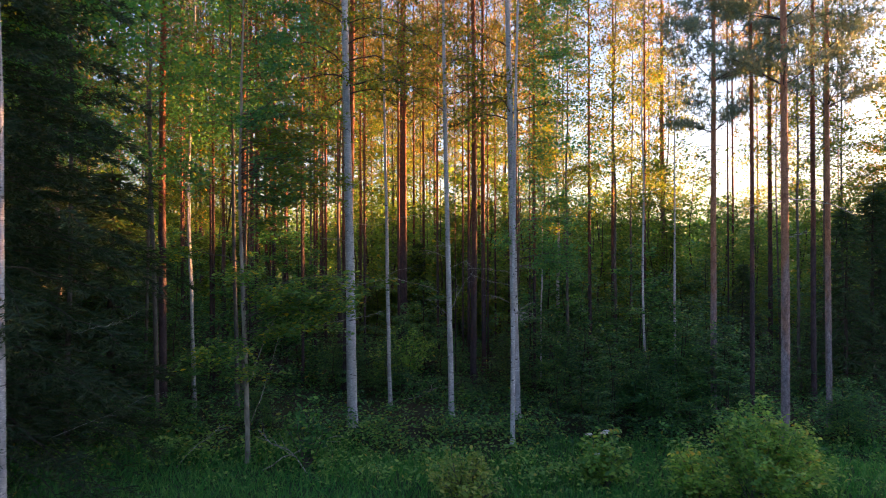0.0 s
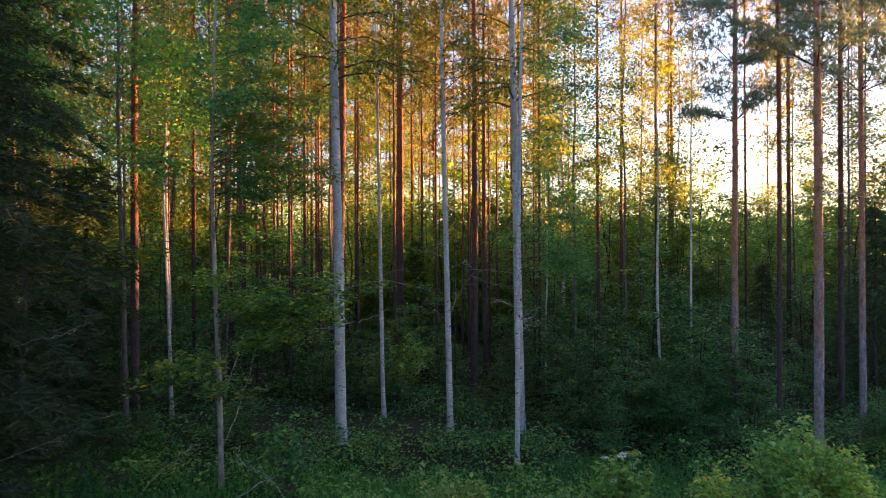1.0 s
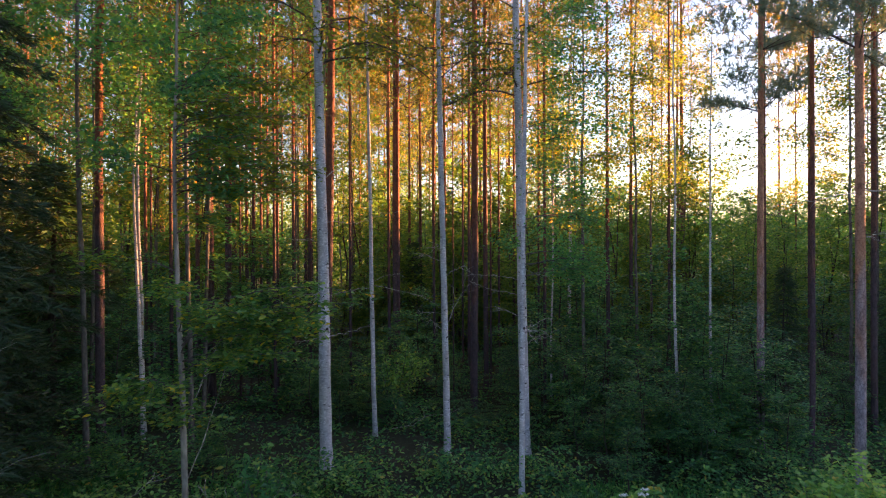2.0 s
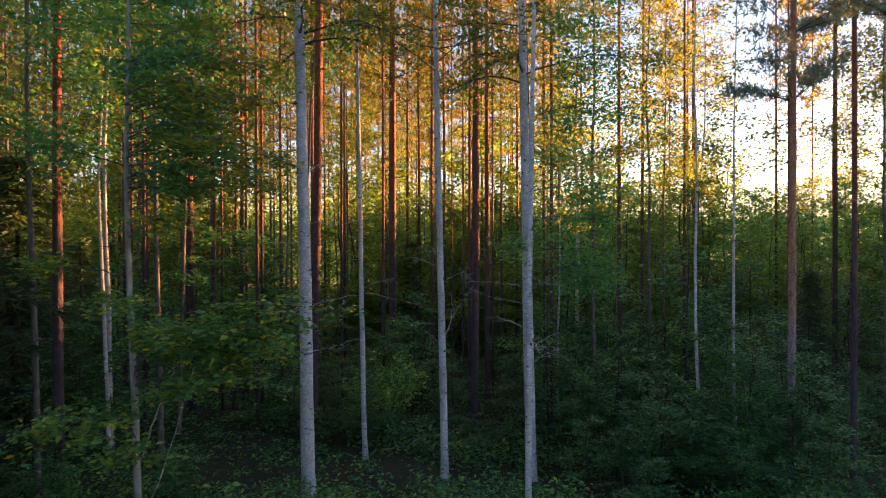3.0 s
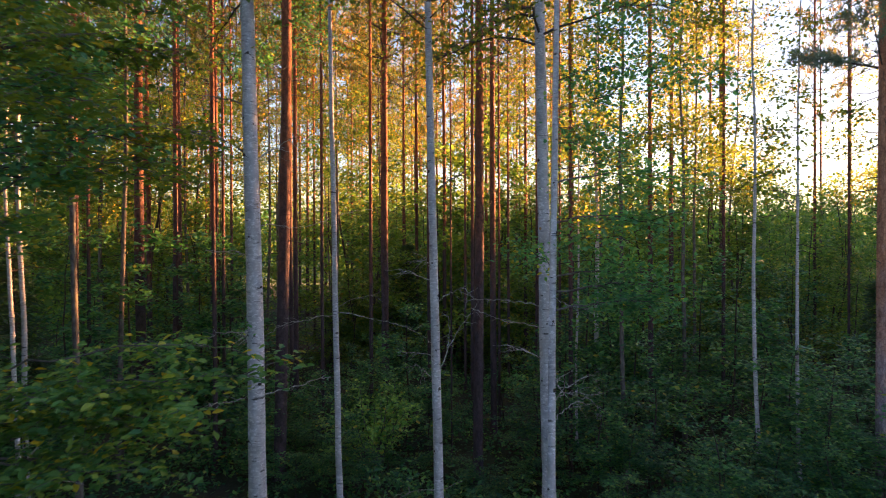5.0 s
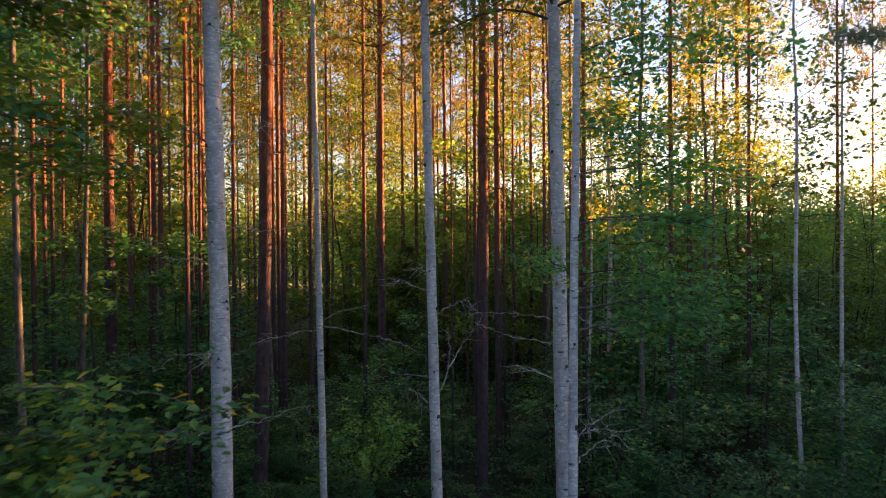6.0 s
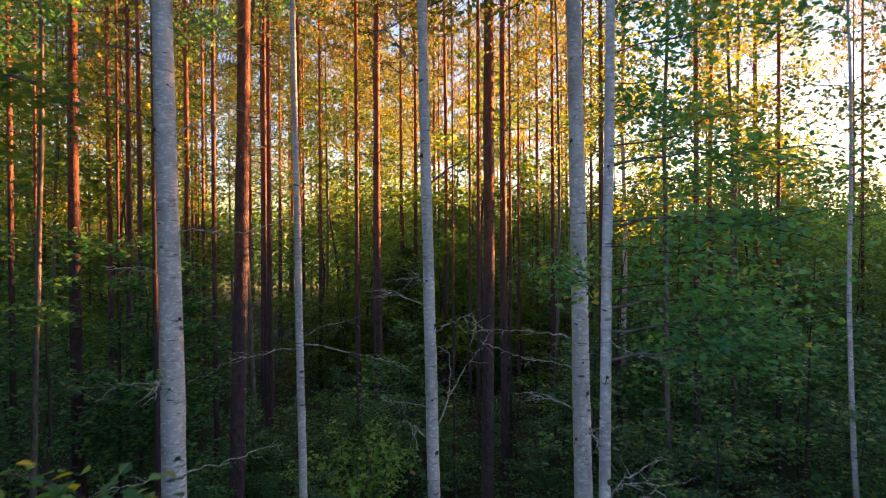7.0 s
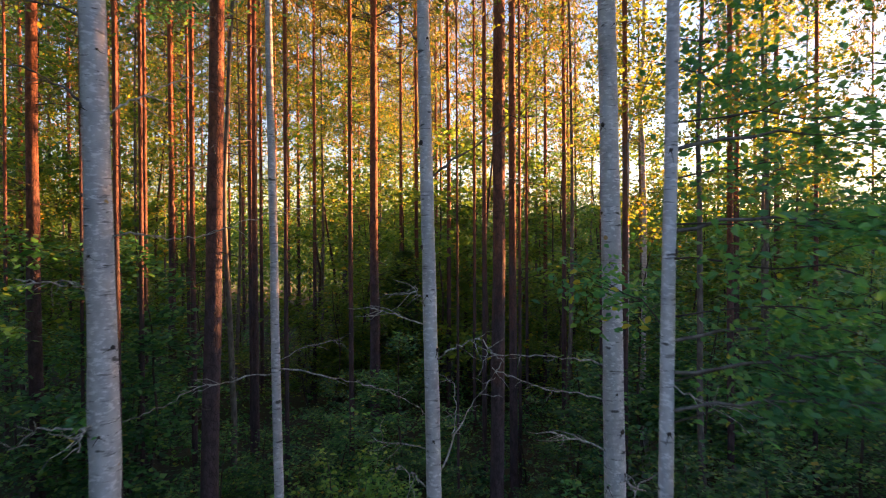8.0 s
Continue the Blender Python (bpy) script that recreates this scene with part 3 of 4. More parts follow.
for k, (x, y) in enumerate([(-9.5, 26.5), (-5.5, 29.0), (-2.4, 33.0), (-12.5, 30.5), (-8.0, 36.0), (-16.0, 27.0), (-19.5, 33.0), (3.0, 33.5), (-11.0, 22.0), (5.6, 38.5), (-13.5, 24.5), (-3.6, 31.0), (-5.0, 37.5), (-7.4, 27.8), (-1.0, 36.5), (-9.8, 31.5), (-14.0, 36.0), (-3.0, 41.0), (-11.5, 39.0), (1.4, 39.5), (-6.2, 33.5)]):
    m = place(x, y, 77.0 * k, 1.0, 0.9 + 0.05 * (k % 5))
    if k < 3:
        gold[k].matrix_world = m
    else:
        copy_thing(gold[k % 3], m)

# ---- the pines ----
kinds = [pine("pine_tree", "tall Scots pine with orange bark and high crown", rnd(50 + k), 20 + k % 3, 0.1, 9.0 + 0.6 * k) for k in range(5)]
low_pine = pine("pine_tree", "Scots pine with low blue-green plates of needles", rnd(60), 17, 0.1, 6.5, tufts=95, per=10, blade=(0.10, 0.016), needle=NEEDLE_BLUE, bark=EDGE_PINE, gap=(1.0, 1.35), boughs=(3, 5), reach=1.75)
shade_pine = pine("pine_tree", "broad Scots pine added out of view to shade the front trees", rnd(62), 16, 0.1, 4.6, tufts=12, per=3, blade=(0.2, 0.05))
far_kinds = [pine("pine_tree", "distant slim Scots pine with orange bark", rnd(64 + k), 20 + k, 0.1, 9.0 + 0.8 * k, tufts=8, per=4, blade=(0.26, 0.06), rings=14, sides=7, full_to=30.0) for k in range(3)]
# place, stem radius
NEAR = [(0.78, 18.52, 0.085), (0.83, 23.34, 0.046), (1.23, 21.68, 0.068), (1.41, 22.56, 0.044), (1.98, 27.08, 0.085), (0.72, 26.22, 0.036), (2.49, 19.54, 0.06),
        (2.63, 21.76, 0.062), (-1.33, 21.46, 0.06), (-1.32, 24.57, 0.09), (-1.26, 30.88, 0.056), (-0.86, 31.69, 0.066), (-0.16, 23.01, 0.05), (0.34, 19.6, 0.036),
        (-4.86, 22.14, 0.066), (-3.83, 19.63, 0.05), (-4.35, 26.52, 0.075), (-5.62, 20.31, 0.1)]
NEAR += [(-6.66, 24.96, 0.08), (-5.94, 22.78, 0.075), (-9.05, 24.99, 0.09), (-6.48, 19.99, 0.075), (-3.10, 22.42, 0.055), (-8.56, 33.4, 0.09), (-3.85, 21.59, 0.045),
         (-9.15, 34.2, 0.1), (6.47, 15.02, 0.058), (10.55, 23.07, 0.16), (9.18, 17.74, 0.10), (6.25, 22.2, 0.09), (4.20, 20.44, 0.075), (12.04, 29.74, 0.08),
         (-6.07, 15.55, 0.1)]
NEAR += [(-5.0, 29.8, 0.08), (-2.35, 21.5, 0.055), (0.12, 28.5, 0.075), (2.6, 25.5, 0.05), (5.75, 24.2, 0.07), (8.53, 21.4, 0.06), (-5.92, 18.48, 0.06), (-3.65, 18.6, 0.045),
         (-4.84, 20.05, 0.055), (-6.4, 27.0, 0.07), (-5.76, 26.45, 0.06), (-6.43, 31.5, 0.08), (-8.43, 23.17, 0.075), (-11.48, 29.5, 0.1), (-10.25, 29.7, 0.08), (-3.35, 23.1, 0.05)]
used = []


fresh = set()


def add_pine(x, y, r, rng):
    """Sets up a pine; the first of each kind is the tree itself, the rest are its copies."""
    choice = far_kinds if y > 38 else kinds
    ob, m = choice[int(rng.integers(len(choice)))], place(x, y, rng.uniform(0, 360), r / 0.1, rng.uniform(0.92, 1.08))
    if ob.name in fresh:
        copy_thing(ob, m)
    else:
        ob.matrix_world = m
        fresh.add(ob.name)
    used.append((x, y))


prng = rnd(70)
kinds[0].matrix_world = pose(-2.48, 18.19, ground_z(-2.48, 18.19), 0, 0.95, 0) @ Matrix.Diagonal((1.02, 1.02, 1.0, 1))
fresh.add(kinds[0].name)
used.append((-2.5, 18.2))
for x, y, r in NEAR:
    add_pine(x, y, r, prng)
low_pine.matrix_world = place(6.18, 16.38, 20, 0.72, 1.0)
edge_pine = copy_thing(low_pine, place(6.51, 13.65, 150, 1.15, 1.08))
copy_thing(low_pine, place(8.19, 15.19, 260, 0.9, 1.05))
used += [(6.18, 16.38), (6.51, 13.65), (8.19, 15.19)]
for x, y in [(-3.3, 28.5), (-4.9, 34.0), (-4.4, 41.0), (-2.5, 36.0)]:
    add_pine(x, y, 0.075, prng)
tries = 0
while len(used) < 138 and tries < 6000:
    tries += 1
    y = prng.uniform(25, 72)
    x = prng.uniform(-0.72 * (y - 8) - 3, 3.5 + 0.14 * (y - 20))
    if min(math.hypot(x - a, y - b) for a, b in used) > 1.5:
        add_pine(x, y, prng.uniform(0.06, 0.115), prng)
for x, y in [(15, 33), (11, 36), (18, 41), (9.5, 31), (21, 38), (13, 45)]:
    add_pine(x, y, prng.uniform(0.07, 0.1), prng)

# unseen trees added right of the view, to keep sun off the front trees
shade_pine.matrix_world = place(12.5, 14.5, 0, 1.0, 0.9)
for x, y in [(16.5, 22.0), (18.0, 20.5), (18.3, 24.0), (20.0, 22.3), (20.5, 26.0), (22.5, 24.2), (17.2, 26.0)]:
    copy_thing(shade_pine, place(x, y, prng.uniform(0, 360), prng.uniform(0.9, 1.2), prng.uniform(0.8, 1.0)))
# birches added out of view for the same shade, labelled like the leafy birches
shade_birch, _ = leafy("birch_tree", "leafy birch with a loose green and gold crown", "birch tree", "leafy birches", (17.2, 21.0), rnd(230), BIRCH, LEAF, height=12, radius=0.06, crown_from=2.2,
                       spread=2.3, limbs=40, count=5500, size=0.11, wobble=0.15, sag=0.3, tight=0.28)
for x, y in [(19.2, 23.2), (18.8, 26.4), (21.6, 25.2), (16.6, 24.2), (15.0, 20.6), (22.4, 22.0), (15.6, 23.4), (18.2, 25.0)]:
    copy_thing(shade_birch, place(x, y, prng.uniform(0, 360), 1.1, prng.uniform(1.15, 1.4)))

# ---- young trees of the undergrowth ----
def sapling_kind(k, count, size, limbs, leaf=LEAF_DARK, low_leaf=0.25):
    ob, _ = leafy("young_tree", "dark green young broadleaf tree in the undergrowth", "young tree", "undergrowth trees", (0, 0), rnd(90 + k), DARKBARK, leaf,
                  height=4.0, radius=0.03, crown_from=low_leaf, spread=1.25, limbs=limbs, count=count, size=size, wobble=0.2, sag=0.25, sides=6, tight=0.115, segments=9, lite=True, up=1.0, flat=0.35)
    return ob


saplings = [sapling_kind(k, 2400, 0.105, 16 + 2 * (k % 3), LEAF_DARK, (0.3, 0.9, 1.5)[k % 3]) for k in range(6)]
far_saplings = [sapling_kind(10 + k, 2900, 0.092, 20, LEAF_BACKLIT) for k in range(3)]
ZONES = [  # x from, x to, y from, y to, height from, to, how many
    (2.3, 7.0, 16.6, 24.0, 2.4, 4.9, 28), (2.3, 6.5, 14.8, 17.0, 1.5, 2.8, 18), (2.4, 8.5, 13.8, 15.6, 0.7, 1.5, 14), (-3.4, 1.9, 18.6, 25.0, 0.9, 2.5, 26),
    (-12.0, -3.6, 16.0, 26.0, 2.0, 4.4, 22), (-6.0, -3.4, 13.2, 15.0, 0.7, 1.4, 6), (-28.0, -2.0, 27.0, 44.0, 4.2, 6.8, 44), (-2.0, 9.0, 27.0, 44.0, 4.0, 6.0, 40), (7.0, 24.0, 17.0, 42.0, 2.4, 4.9, 34),
    (-3.2, 2.2, 17.0, 18.8, 0.5, 1.2, 16), (8.0, 22.0, 26.0, 40.0, 3.4, 5.0, 24), (-8.0, 5.0, 26.2, 33.0, 1.6, 3.2, 26), (7.0, 15.0, 18.0, 29.0, 1.2, 2.8, 22)]
srng = rnd(80)
for x0, x1, y0, y1, h0, h1, count in ZONES:
    for i in range(count):
        x, y, h = srng.uniform(x0, x1), srng.uniform(y0, y1), srng.uniform(h0, h1)
        choice = far_saplings if y > 26 else saplings
        ob, m = choice[int(srng.integers(len(choice)))], place(x, y, srng.uniform(0, 360), (h / 4.0) ** 0.65, h / 4.0)
        if ob.name in fresh:
            copy_thing(ob, m)
        else:
            ob.matrix_world = m
            fresh.add(ob.name)

# ---- spruces ----
big_spruce = spruce("spruce_tree", "large dark spruce with drooping boughs down to the ground", rnd(120), (-6.9, 10.9), 16.0, 3.3, 0.34, 66, 0.4, size=0.085)
# two more spruces added to block sky light and darken the left side
for x, y, w in [(-9.8, 14.6, 0.95), (-11.6, 19.2, 1.05)]:
    copy_thing(big_spruce, place(x, y, 50 * x, w, w))
for k in range(13):                                 # unseen row added behind the camera to block low sky light
    copy_thing(big_spruce, place(-27 + 4.5 * k, -14.5 + 2.2 * math.sin(k * 2.3), 67 * k, 0.95, 0.9 + 0.12 * math.sin(k * 1.7)))
small = spruce("spruce_tree", "young dark green spruce among broadleaf saplings", rnd(121), (10.4, 18.5), 5.0, 1.25, 0.3, 14, 0.2, size=0.13, group="young spruces", needle=SPRUCE_YOUNG)
for x, y, s in [(11.8, 19.6, 1.1), (-1.0, 28.5, 0.8), (-8.5, 21.0, 0.8), (8.6, 20.5, 0.7), (13.5, 22.0, 1.2), (-7.5, 13.0, 1.0)]:
    copy_thing(small, place(x, y, srng.uniform(0, 360), s, s))

for x, y, w, h in [(-8.6, 18.6, 1.8, 1.15), (-10.8, 17.2, 2.1, 1.35)]:
    copy_thing(small, place(x, y, srng.uniform(0, 360), w, h))

# ---- bare boughs on the nearest trees ----
dead_branch(birch_l, [(-0.02, 0.00, 4.07), (0.02, 0.03, 4.14), (0.09, 0.05, 4.17), (0.22, 0.07, 4.15), (0.39, 0.10, 4.12), (0.60, 0.12, 4.15), (0.81, 0.15, 4.24), (1.02, 0.18, 4.30), (1.27, 0.20, 4.34)], 0.009, 0.003)
dead_branch(birch_l, [(-0.11, 0.00, 5.49), (-0.22, -0.03, 5.55), (-0.31, -0.05, 5.57), (-0.47, -0.07, 5.60), (-0.60, -0.10, 5.62), (-1.0, -0.12, 5.66)], 0.012, 0.004, GREYBARK)
dead_branch(birch_l, [(-0.12, 0.00, 4.96), (-0.32, 0.07, 5.09), (-0.54, 0.15, 5.21), (-0.81, 0.22, 5.32), (-1.09, 0.30, 5.42)], 0.011, 0.004, GREYBARK)
dead_branch(birch_l, [(-0.11, 0.00, 3.79), (-0.23, 0.03, 3.83), (-0.35, 0.05, 3.85), (-0.51, 0.07, 3.86), (-0.64, 0.10, 3.87)], 0.009, 0.005)
dead_branch(birch_l, [(-0.08, 0.00, 2.99), (-0.10, -0.07, 2.97), (-0.11, -0.13, 2.92), (-0.09, -0.20, 2.85)], 0.014, 0.008)
dead_branch(birch_l, [(-0.10, 0.00, 2.93), (-0.36, 0.05, 2.93), (-0.50, 0.10, 2.92), (-0.62, 0.15, 2.83), (-0.76, 0.20, 2.73)], 0.009, 0.004)
dead_branch(birch_l, [(0.01, 0.00, 2.22), (0.18, 0.07, 2.24), (0.41, 0.15, 2.28), (0.65, 0.22, 2.36), (0.77, 0.30, 2.37)], 0.009, 0.003)
dead_branch(birch_l, [(-0.07, 0.00, 2.22), (-0.22, -0.07, 2.17), (-0.37, -0.13, 2.16), (-0.53, -0.20, 2.17)], 0.008, 0.004)
dead_branch(birch_l, [(0.01, 0.00, 4.90), (0.09, 0.13, 5.02), (0.24, 0.27, 5.13), (0.35, 0.40, 5.22)], 0.011, 0.005)
dead_branch(birch_t, [(-0.08, 0.00, 2.89), (-0.25, -0.05, 2.89), (-0.49, -0.10, 2.83), (-0.75, -0.15, 2.80), (-0.95, -0.20, 2.68), (-1.18, -0.25, 2.57), (-1.33, -0.30, 2.54)], 0.009, 0.004)
dead_branch(birch_t, [(-0.07, 0.00, 2.94), (0.13, 0.03, 2.91), (0.38, 0.07, 2.86), (0.63, 0.10, 2.79), (0.88, 0.13, 2.73), (1.09, 0.17, 2.62), (1.29, 0.20, 2.46)], 0.009, 0.004)
dead_branch(birch_t, [(-0.06, 0.00, 3.00), (0.17, 0.10, 3.12), (0.36, 0.20, 3.15), (0.55, 0.30, 3.20)], 0.006, 0.003)
dead_branch(birch_c, [(-0.09, 0.00, 5.60), (-0.18, 0.03, 5.71), (-0.29, 0.05, 5.87), (-0.38, 0.07, 5.99), (-0.49, 0.10, 6.15)], 0.011, 0.006, GREYBARK)
dead_branch(birch_c, [(-0.05, 0.00, 4.64), (0.10, -0.02, 4.76), (0.32, -0.04, 4.89), (0.54, -0.06, 5.02), (0.69, -0.08, 5.18), (0.81, -0.10, 5.37)], 0.011, 0.004, GREYBARK)
dead_branch(birch_c, [(-0.10, 0.00, 3.49), (-0.25, -0.07, 3.55), (-0.37, -0.13, 3.60), (-0.51, -0.20, 3.64)], 0.008, 0.004)
dead_branch(birch_c, [(-0.10, 0.00, 3.62), (-0.15, -0.10, 3.73), (-0.17, -0.20, 3.81)], 0.008, 0.005)
dead_branch(birch_c, [(-0.04, 0.00, 3.21), (0.10, -0.06, 3.31), (0.23, -0.12, 3.38), (0.31, -0.18, 3.42), (0.39, -0.24, 3.32), (0.48, -0.30, 3.24)], 0.009, 0.004)
dead_branch(birch_c, [(-0.03, 0.00, 2.29), (0.10, 0.03, 2.57), (0.23, 0.05, 2.83), (0.39, 0.07, 3.04), (0.52, 0.10, 3.22)], 0.010, 0.004)
dead_branch(birch_c, [(0.10, 0.00, 2.58), (0.12, 0.05, 2.74), (0.12, 0.10, 2.90), (0.11, 0.15, 3.07)], 0.006, 0.003)
dead_branch(birch_c, [(-0.06, 0.00, 2.20), (-0.21, -0.05, 2.35), (-0.33, -0.10, 2.44)], 0.009, 0.004)
dead_branch(birch_c, [(-0.06, 0.00, 2.52), (-0.35, 0.10, 2.55), (-0.59, 0.20, 2.54)], 0.007, 0.003)
dead_branch(birch_r, [(-0.09, 0.00, 3.26), (-0.33, -0.05, 3.32), (-0.56, -0.10, 3.36), (-0.83, -0.15, 3.37), (-1.15, -0.20, 3.37)], 0.009, 0.004)
dead_branch(birch_r, [(-0.09, 0.00, 2.98), (-0.41, -0.02, 3.05), (-0.64, -0.05, 3.09), (-0.87, -0.07, 3.18), (-1.05, -0.10, 3.25)], 0.009, 0.004)
dead_branch(birch_r, [(-0.07, 0.00, 2.54), (-0.25, -0.10, 2.66), (-0.44, -0.20, 2.73), (-0.61, -0.30, 2.80)], 0.011, 0.006)
dead_branch(birch_r, [(-0.07, 0.00, 2.47), (0.01, -0.10, 2.39), (0.04, -0.20, 2.33), (0.08, -0.30, 2.21)], 0.014, 0.008)
dead_branch(birch_r, [(-0.09, 0.00, 4.69), (0.02, 0.07, 4.84), (0.09, 0.15, 5.13), (0.20, 0.23, 5.42), (0.34, 0.30, 5.79)], 0.010, 0.005, GREYBARK)
dead_branch(aspen_r, [(0.02, 0.00, 3.55), (0.17, 0.03, 3.46), (0.30, 0.07, 3.42), (0.44, 0.10, 3.40)], 0.006, 0.003)
dead_branch(aspen_r, [(0.03, 0.00, 2.42), (0.08, 0.00, 2.55), (0.16, 0.00, 2.63), (0.28, 0.00, 2.70), (0.45, 0.00, 2.75)], 0.009, 0.003)
dead_branch(aspen_r, [(0.03, 0.00, 2.53), (0.13, 0.07, 2.55), (0.31, 0.13, 2.55), (0.53, 0.20, 2.50)], 0.006, 0.003)
dead_branch(aspen_r, [(0.03, 0.00, 2.27), (0.12, 0.03, 2.37), (0.25, 0.07, 2.46), (0.41, 0.10, 2.52)], 0.007, 0.003)
dead_branch(aspen_l, [(0.04, 0.00, 1.40), (0.15, -0.03, 1.71), (0.33, -0.07, 2.20), (0.54, -0.10, 2.59)], 0.014, 0.006)
dead_branch(aspen_l, [(-0.01, 0.00, 0.56), (0.23, 0.10, 1.17), (0.37, 0.20, 1.72), (0.55, 0.30, 2.45)], 0.009, 0.003)
dead_branch(edge_pine, [(0.00, 0.00, 4.50), (-0.55, -0.07, 4.46), (-1.00, -0.13, 4.37), (-1.43, -0.20, 4.18)], 0.012, 0.004)
dead_branch(edge_pine, [(0.00, 0.00, 4.46), (0.40, 0.10, 4.42), (0.88, 0.20, 4.34)], 0.010, 0.004)
dead_branch(edge_pine, [(-0.00, 0.00, 3.77), (-0.24, -0.05, 3.86), (-0.46, -0.10, 3.92)], 0.009, 0.004)
dead_branch(big_spruce, [(1.84, -1.10, 2.47), (2.11, -1.10, 2.54), (2.42, -1.10, 2.60), (2.75, -1.10, 2.77)], 0.005, 0.002)
dead_branch(big_spruce, [(1.64, -1.30, 1.10), (2.02, -1.30, 1.24), (2.47, -1.30, 1.44), (2.96, -1.30, 1.66)], 0.004, 0.002)

def leafy_sprig(tree, at, count, reach, seed):
    """A small shoot of leaves low on a trunk."""
    r = rnd(seed)
    s = Soup()
    c = np.array(at) + r.normal(size=(count, 3)) * reach
    leaves(s, c, 0.06, r, True, 0.8)
    tagged(part("leafy_shoot", s.mesh("leafy_shoot"), ASPEN, tree, "green and yellow leaves on a low shoot"), kind="stuff")


def leafy_bough(tree, line, z, azimuth, length, rise, count, seed, size=0.07, leaf=LEAF_LIVE):
    """A living side limb with its twigs, hung with single leaves."""
    r = rnd(seed)
    wood, crown = Soup(), Soup()
    p = limb_line(r, along_line(line, z), azimuth, length, rise, 0.22, 9, 0.05)
    tube(wood, p, np.linspace(0.011, 0.003, 9), 5)
    for k in range(9):
        q0 = p[min(8, 4 + int(r.uniform(0, 5)))]
        q = limb_line(r, q0, azimuth + r.normal() * 0.9, r.uniform(0.2, 0.5), r.uniform(-0.3, 0.5), 0.3, 5, 0.08)
        tube(wood, q, np.linspace(0.005, 0.0015, 5), 3)
        m = count // 9
        w = r.uniform(0.15, 1.05, (m, 1))
        leaves(crown, q[0] + (q[-1] - q[0]) * w + r.normal(size=(m, 3)) * [0.07, 0.07, 0.045], size, r, True, 1.1, 0.3, 0.62)
    part("limb", wood.mesh("limb", True), GREYBARK, tree)
    tagged(part("leafy_shoot", crown.mesh("leafy_shoot"), leaf, tree, "green and yellow leaves on a living limb"), kind="stuff")


for k, (z, azimuth, length, rise) in enumerate([(2.3, -0.75, 1.2, 0.75), (2.4, -0.55, 1.35, 0.6), (2.5, -0.4, 1.45, 0.5), (2.5, -0.25, 1.5, 0.55), (2.2, -0.65, 1.4, 0.4), (2.2, -0.45, 1.45, 0.35),
                                                (2.1, -0.8, 1.2, 0.35), (2.3, -0.3, 1.6, 0.4), (2.6, -1.1, 0.9, 0.7), (2.7, -0.5, 1.2, 0.5), (1.6, -1.4, 1.4, 0.7), (1.3, -1.2, 1.3, 0.6), (1.5, -1.8, 1.5, 0.65),
                                                (2.6, -0.3, 2.3, 0.42), (2.8, -0.2, 2.1, 0.35), (2.5, -0.4, 2.0, 0.4), (3.9, -0.5, 0.9, 0.5), (4.2, -0.1, 1.3, 0.4), (3.2, -1.3, 0.7, 0.3), (3.4, 2.9, 1.3, 0.3)]):
    leafy_bough(aspen_l, line_s, z, azimuth, length, rise, 260, 400 + k, 0.085)
brng = rnd(77)
for k in range(20):                                 # the dense upper boughs, hanging out over the clearing
    leafy_bough(aspen_l, line_s, 4.5 + 0.075 * k, brng.uniform(-0.9, 0.6), brng.uniform(1.0, 2.1), brng.uniform(0.1, 0.4), 150, 440 + k, 0.08, LEAF)
for k, (z, azimuth, length, rise) in enumerate([(3.6, -0.1, 1.0, 0.25), (3.4, -0.5, 0.85, 0.35), (3.75, 0.3, 1.2, 0.1), (4.3, -0.3, 0.9, 0.3), (4.7, 0.1, 1.1, 0.2)]):
    leafy_bough(aspen_r, line_a, z, azimuth, length, rise, 420, 420 + k, 0.06, ASPEN)
leafy_sprig(birch_r, (-0.47, -0.19, 2.31), 60, [0.13, 0.1, 0.09], 300)
leafy_sprig(birch_l, (-0.12, -0.2, 3.0), 22, [0.1, 0.1, 0.05], 301)
leafy_sprig(birch_t, (0.62, 0.15, 2.5), 26, [0.12, 0.1, 0.08], 302)

# ---- bushes at the edge ----
def bush(name, label, at, seed, height, spread, limbs, count, size, leaf=LEAF_FRESH):
    r = rnd(seed)
    ob = thing(name, label, "bush", "", at)
    wood, crown = Soup(), Soup()
    for i in range(limbs):
        a, u = r.uniform(0, 6.28), r.uniform(0.2, 1.0)
        out = spread * math.sqrt(r.uniform(0.02, 1))
        tip = np.array([math.cos(a) * out, math.sin(a) * out, height * (1 - 0.55 * (out / spread) ** 2) * r.uniform(0.7, 1.05)])
        p = np.linspace(0, 1, 6)[:, None] ** [0.9, 0.9, 0.75] * tip
        p[1:] += r.normal(size=(5, 3)) * 0.03
        tube(wood, p, np.linspace(0.010, 0.003, 6), 4)
        m = count // limbs
        w = r.uniform(0.3, 1.05, m)
        c = np.stack([np.interp(w, np.linspace(0, 1, 6), p[:, k]) for k in range(3)], 1) + r.normal(size=(m, 3)) * 0.055
        leaves(crown, c, size, r, True, 0.6, 0.2, 0.6)
    tagged(part("branchwork", wood.mesh("branchwork", True), GREYBARK, ob), kind="stuff")
    part("foliage", crown.mesh("foliage"), leaf, ob)
    return ob


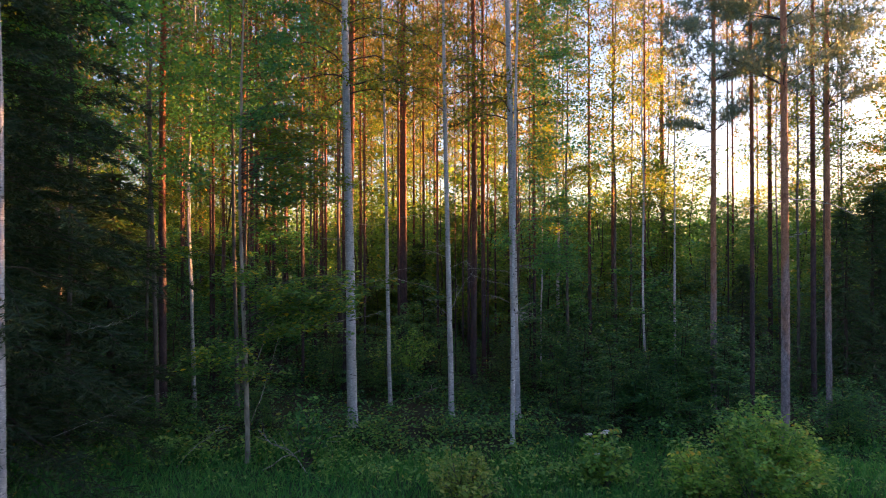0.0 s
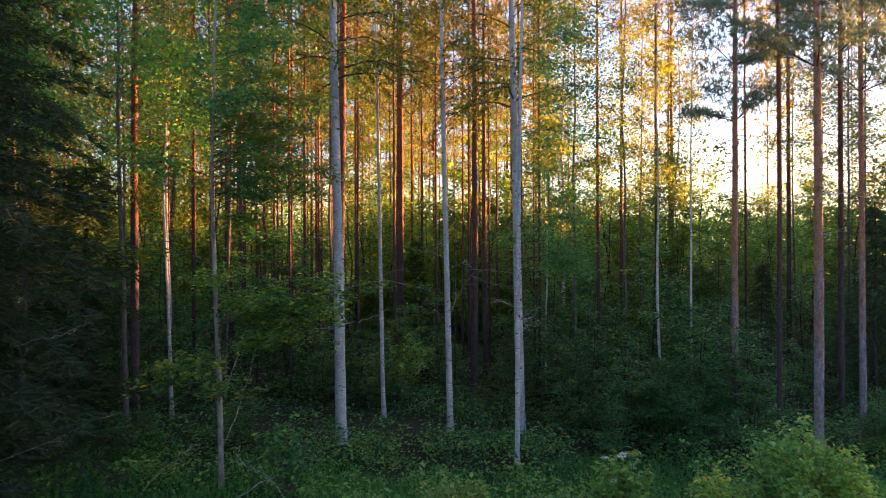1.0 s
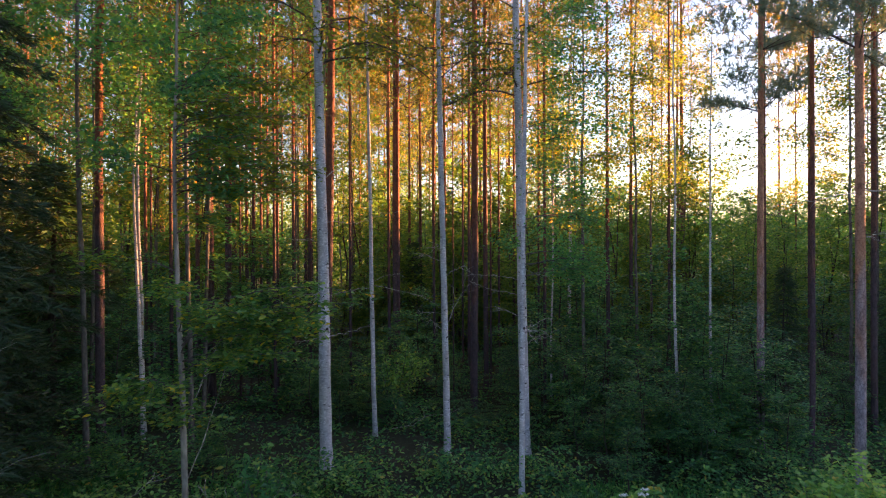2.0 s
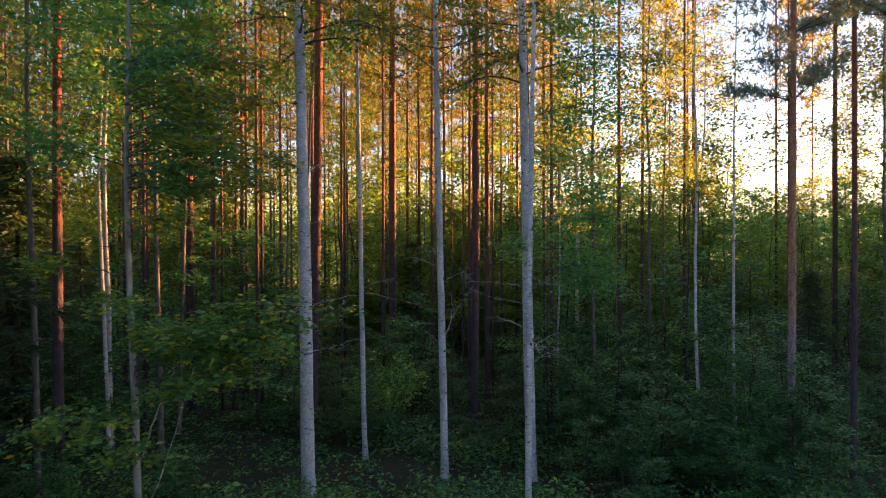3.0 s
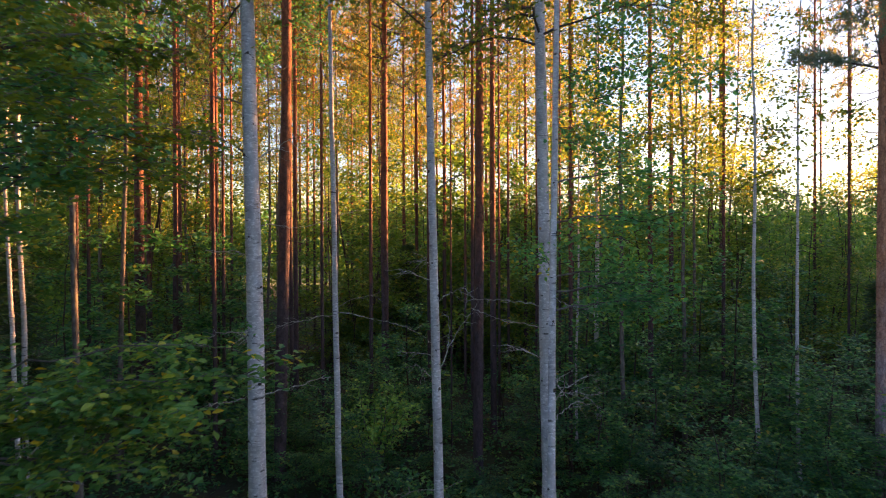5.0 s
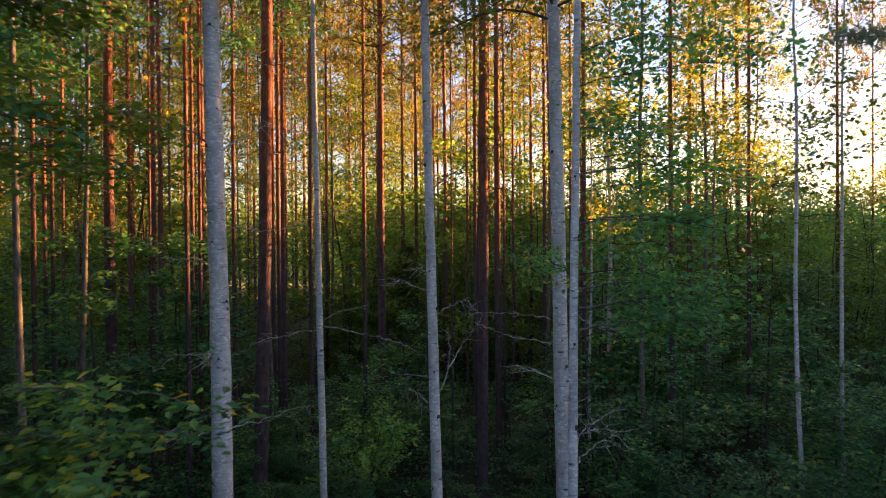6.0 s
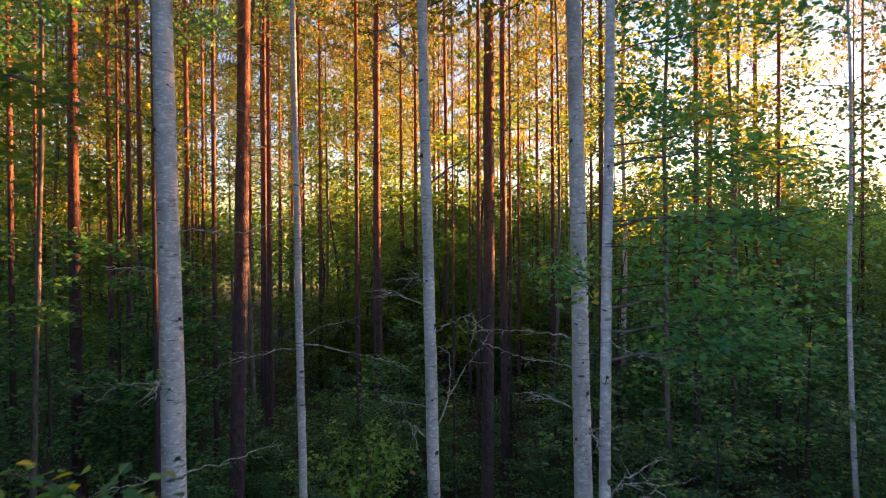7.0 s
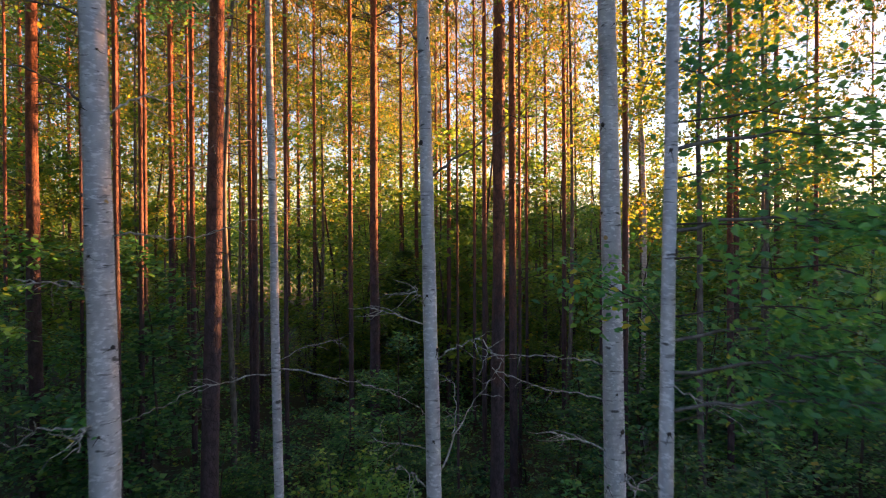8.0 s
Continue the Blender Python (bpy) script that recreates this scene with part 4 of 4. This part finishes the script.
bush("bush", "leafy bright green willow bush at the clearing", (4.65, 10.5), 130, 1.8, 0.9, 64, 8000, 0.075)
bush("bush", "low green bush with reddish leaves beside the willow", (3.95, 11.2), 131, 0.85, 0.7, 30, 1500, 0.08)
bush("bush", "small yellow-green bush in the grass", (0.3, 10.35), 132, 0.95, 0.55, 40, 1700, 0.075, LEAF_YELLOW)
flowered = bush("bush", "green bush with a few white flower heads", (2.62, 11.5), 133, 1.0, 0.5, 24, 1300, 0.10)
bush("bush", "light green bush in the shade of the birches", (-1.0, 19.0), 135, 1.7, 1.0, 40, 2600, 0.085)
bush("bush", "dark leafy bush among fallen sticks", (-2.25, 11.7), 134, 1.3, 0.5, 22, 700, 0.09, LEAF_DARK)

def flower_head(at):
    r = rnd(int(at[2] * 1000))
    s = Soup()
    c = np.array(at) + r.normal(size=(22, 3)) * [0.022, 0.022, 0.010]
    leaves(s, c, 0.035, r, True, 1.2, 0.0, 0.9)
    tagged(part("flower_head", s.mesh("flower_head"), PETAL, flowered, "white flat flower head"), kind="stuff")


for at in [(-0.30, -0.1, 0.90), (-0.10, -0.2, 0.94), (0.02, 0.1, 0.90), (-0.22, -0.25, 0.62)]:
    flower_head(at)


def fallen_branch(x, y, turn, length, rise):
    """A grey dead branch lying on the forest floor, with its side twigs."""
    ob = thing("fallen_branch", "grey dead branch lying among the herbs", "branch", "fallen branches", (x, y), turn)
    r = rnd(int(length * 100))
    s = Soup()
    p = limb_line(r, np.array([0, 0, 0.02]), 0.0, length, rise, 0.1, 9, 0.08)
    tube(s, p, np.linspace(0.011, 0.004, 9), 6)
    for k in range(6):
        q = limb_line(r, p[2 + k], r.uniform(-1.2, 1.2), r.uniform(0.15, 0.5), r.uniform(0.1, 0.9), 0.1, 5, 0.12)
        side_twig = Soup()
        tube(side_twig, q, np.linspace(0.007, 0.002, 5), 4)
        part("twig", side_twig.mesh("twig", True), LICHEN, ob)
    part("bough", s.mesh("bough", True), LICHEN, ob)


fallen_branch(-2.95, 11.6, 10, 1.3, 0.55)
fallen_branch(-2.2, 11.5, 150, 1.0, 0.7)
fallen_branch(-4.4, 11.8, 60, 1.2, 0.5)
fallen_branch(-1.0, 17.2, -20, 1.4, 0.4)

# ---- far woods beyond the field ----
def far_woods():
    r = rnd(140)
    s = Soup()
    for i in range(520):
        a = radians(r.uniform(-62, 90))
        tall = a > radians(36)                      # unseen taller stretch, added to block the sun from the lower trunks
        d, h = (r.uniform(118, 127), r.uniform(15.9, 17.3)) if tall else (r.uniform(118, 150), r.uniform(7, 10))
        m = 190 if tall else 70
        c = np.array([math.sin(a) * d, math.cos(a) * d, 0]) + r.normal(size=(m, 3)) * [1.7, 1.7, 0] + r.uniform(0.02, 1, (m, 1)) ** 0.8 * [0, 0, h]
        leaves(s, c, 1.5 if tall else 1.1, r)
    ob = new("backdrop", s.mesh("backdrop"))
    ob.data.materials.append(LEAF_DARK)
    tagged(ob, "distant leafy wood beyond the open field, raised out of view for shade", "far woods", kind="stuff")


far_woods()


def far_thicket():
    """Thick young growth deep in the wood."""
    r = rnd(141)
    s = Soup()
    for i in range(560):
        y = r.uniform(44, 74)
        x = r.uniform(-0.8 * y, 6 + 0.1 * y)
        h = r.uniform(6.0, 9.6) if x < -2 else r.uniform(5.0, 7.4)
        m = 230
        c = np.array([x, y, 0]) + r.normal(size=(m, 3)) * [0.9, 0.9, 0] + r.uniform(0.02, 1, (m, 1)) ** 0.8 * [0, 0, h]
        leaves(s, c, 0.24, r)
    for i in range(190):                            # looser young birches along the sunny side, down to the field
        y = r.uniform(30, 62)
        x = r.uniform(0.05 * y + 5, 0.62 * y + 2)
        h, m = r.uniform(5.3, 7.6) + 0.02 * (y - 30), 430
        u = r.uniform(0.02, 1, (m, 1))
        c = np.array([x, y, 0]) + r.normal(size=(m, 3)) * [0.75, 0.75, 0.1] * (1.05 - 0.8 * u) + u * [0, 0, h]
        leaves(s, c, 0.15, r)
    ob = new("thicket", s.mesh("thicket"))
    ob.data.materials.append(LEAF_BACKLIT)
    tagged(ob, "dense green thicket deep in the wood", "undergrowth", kind="stuff")


far_thicket()
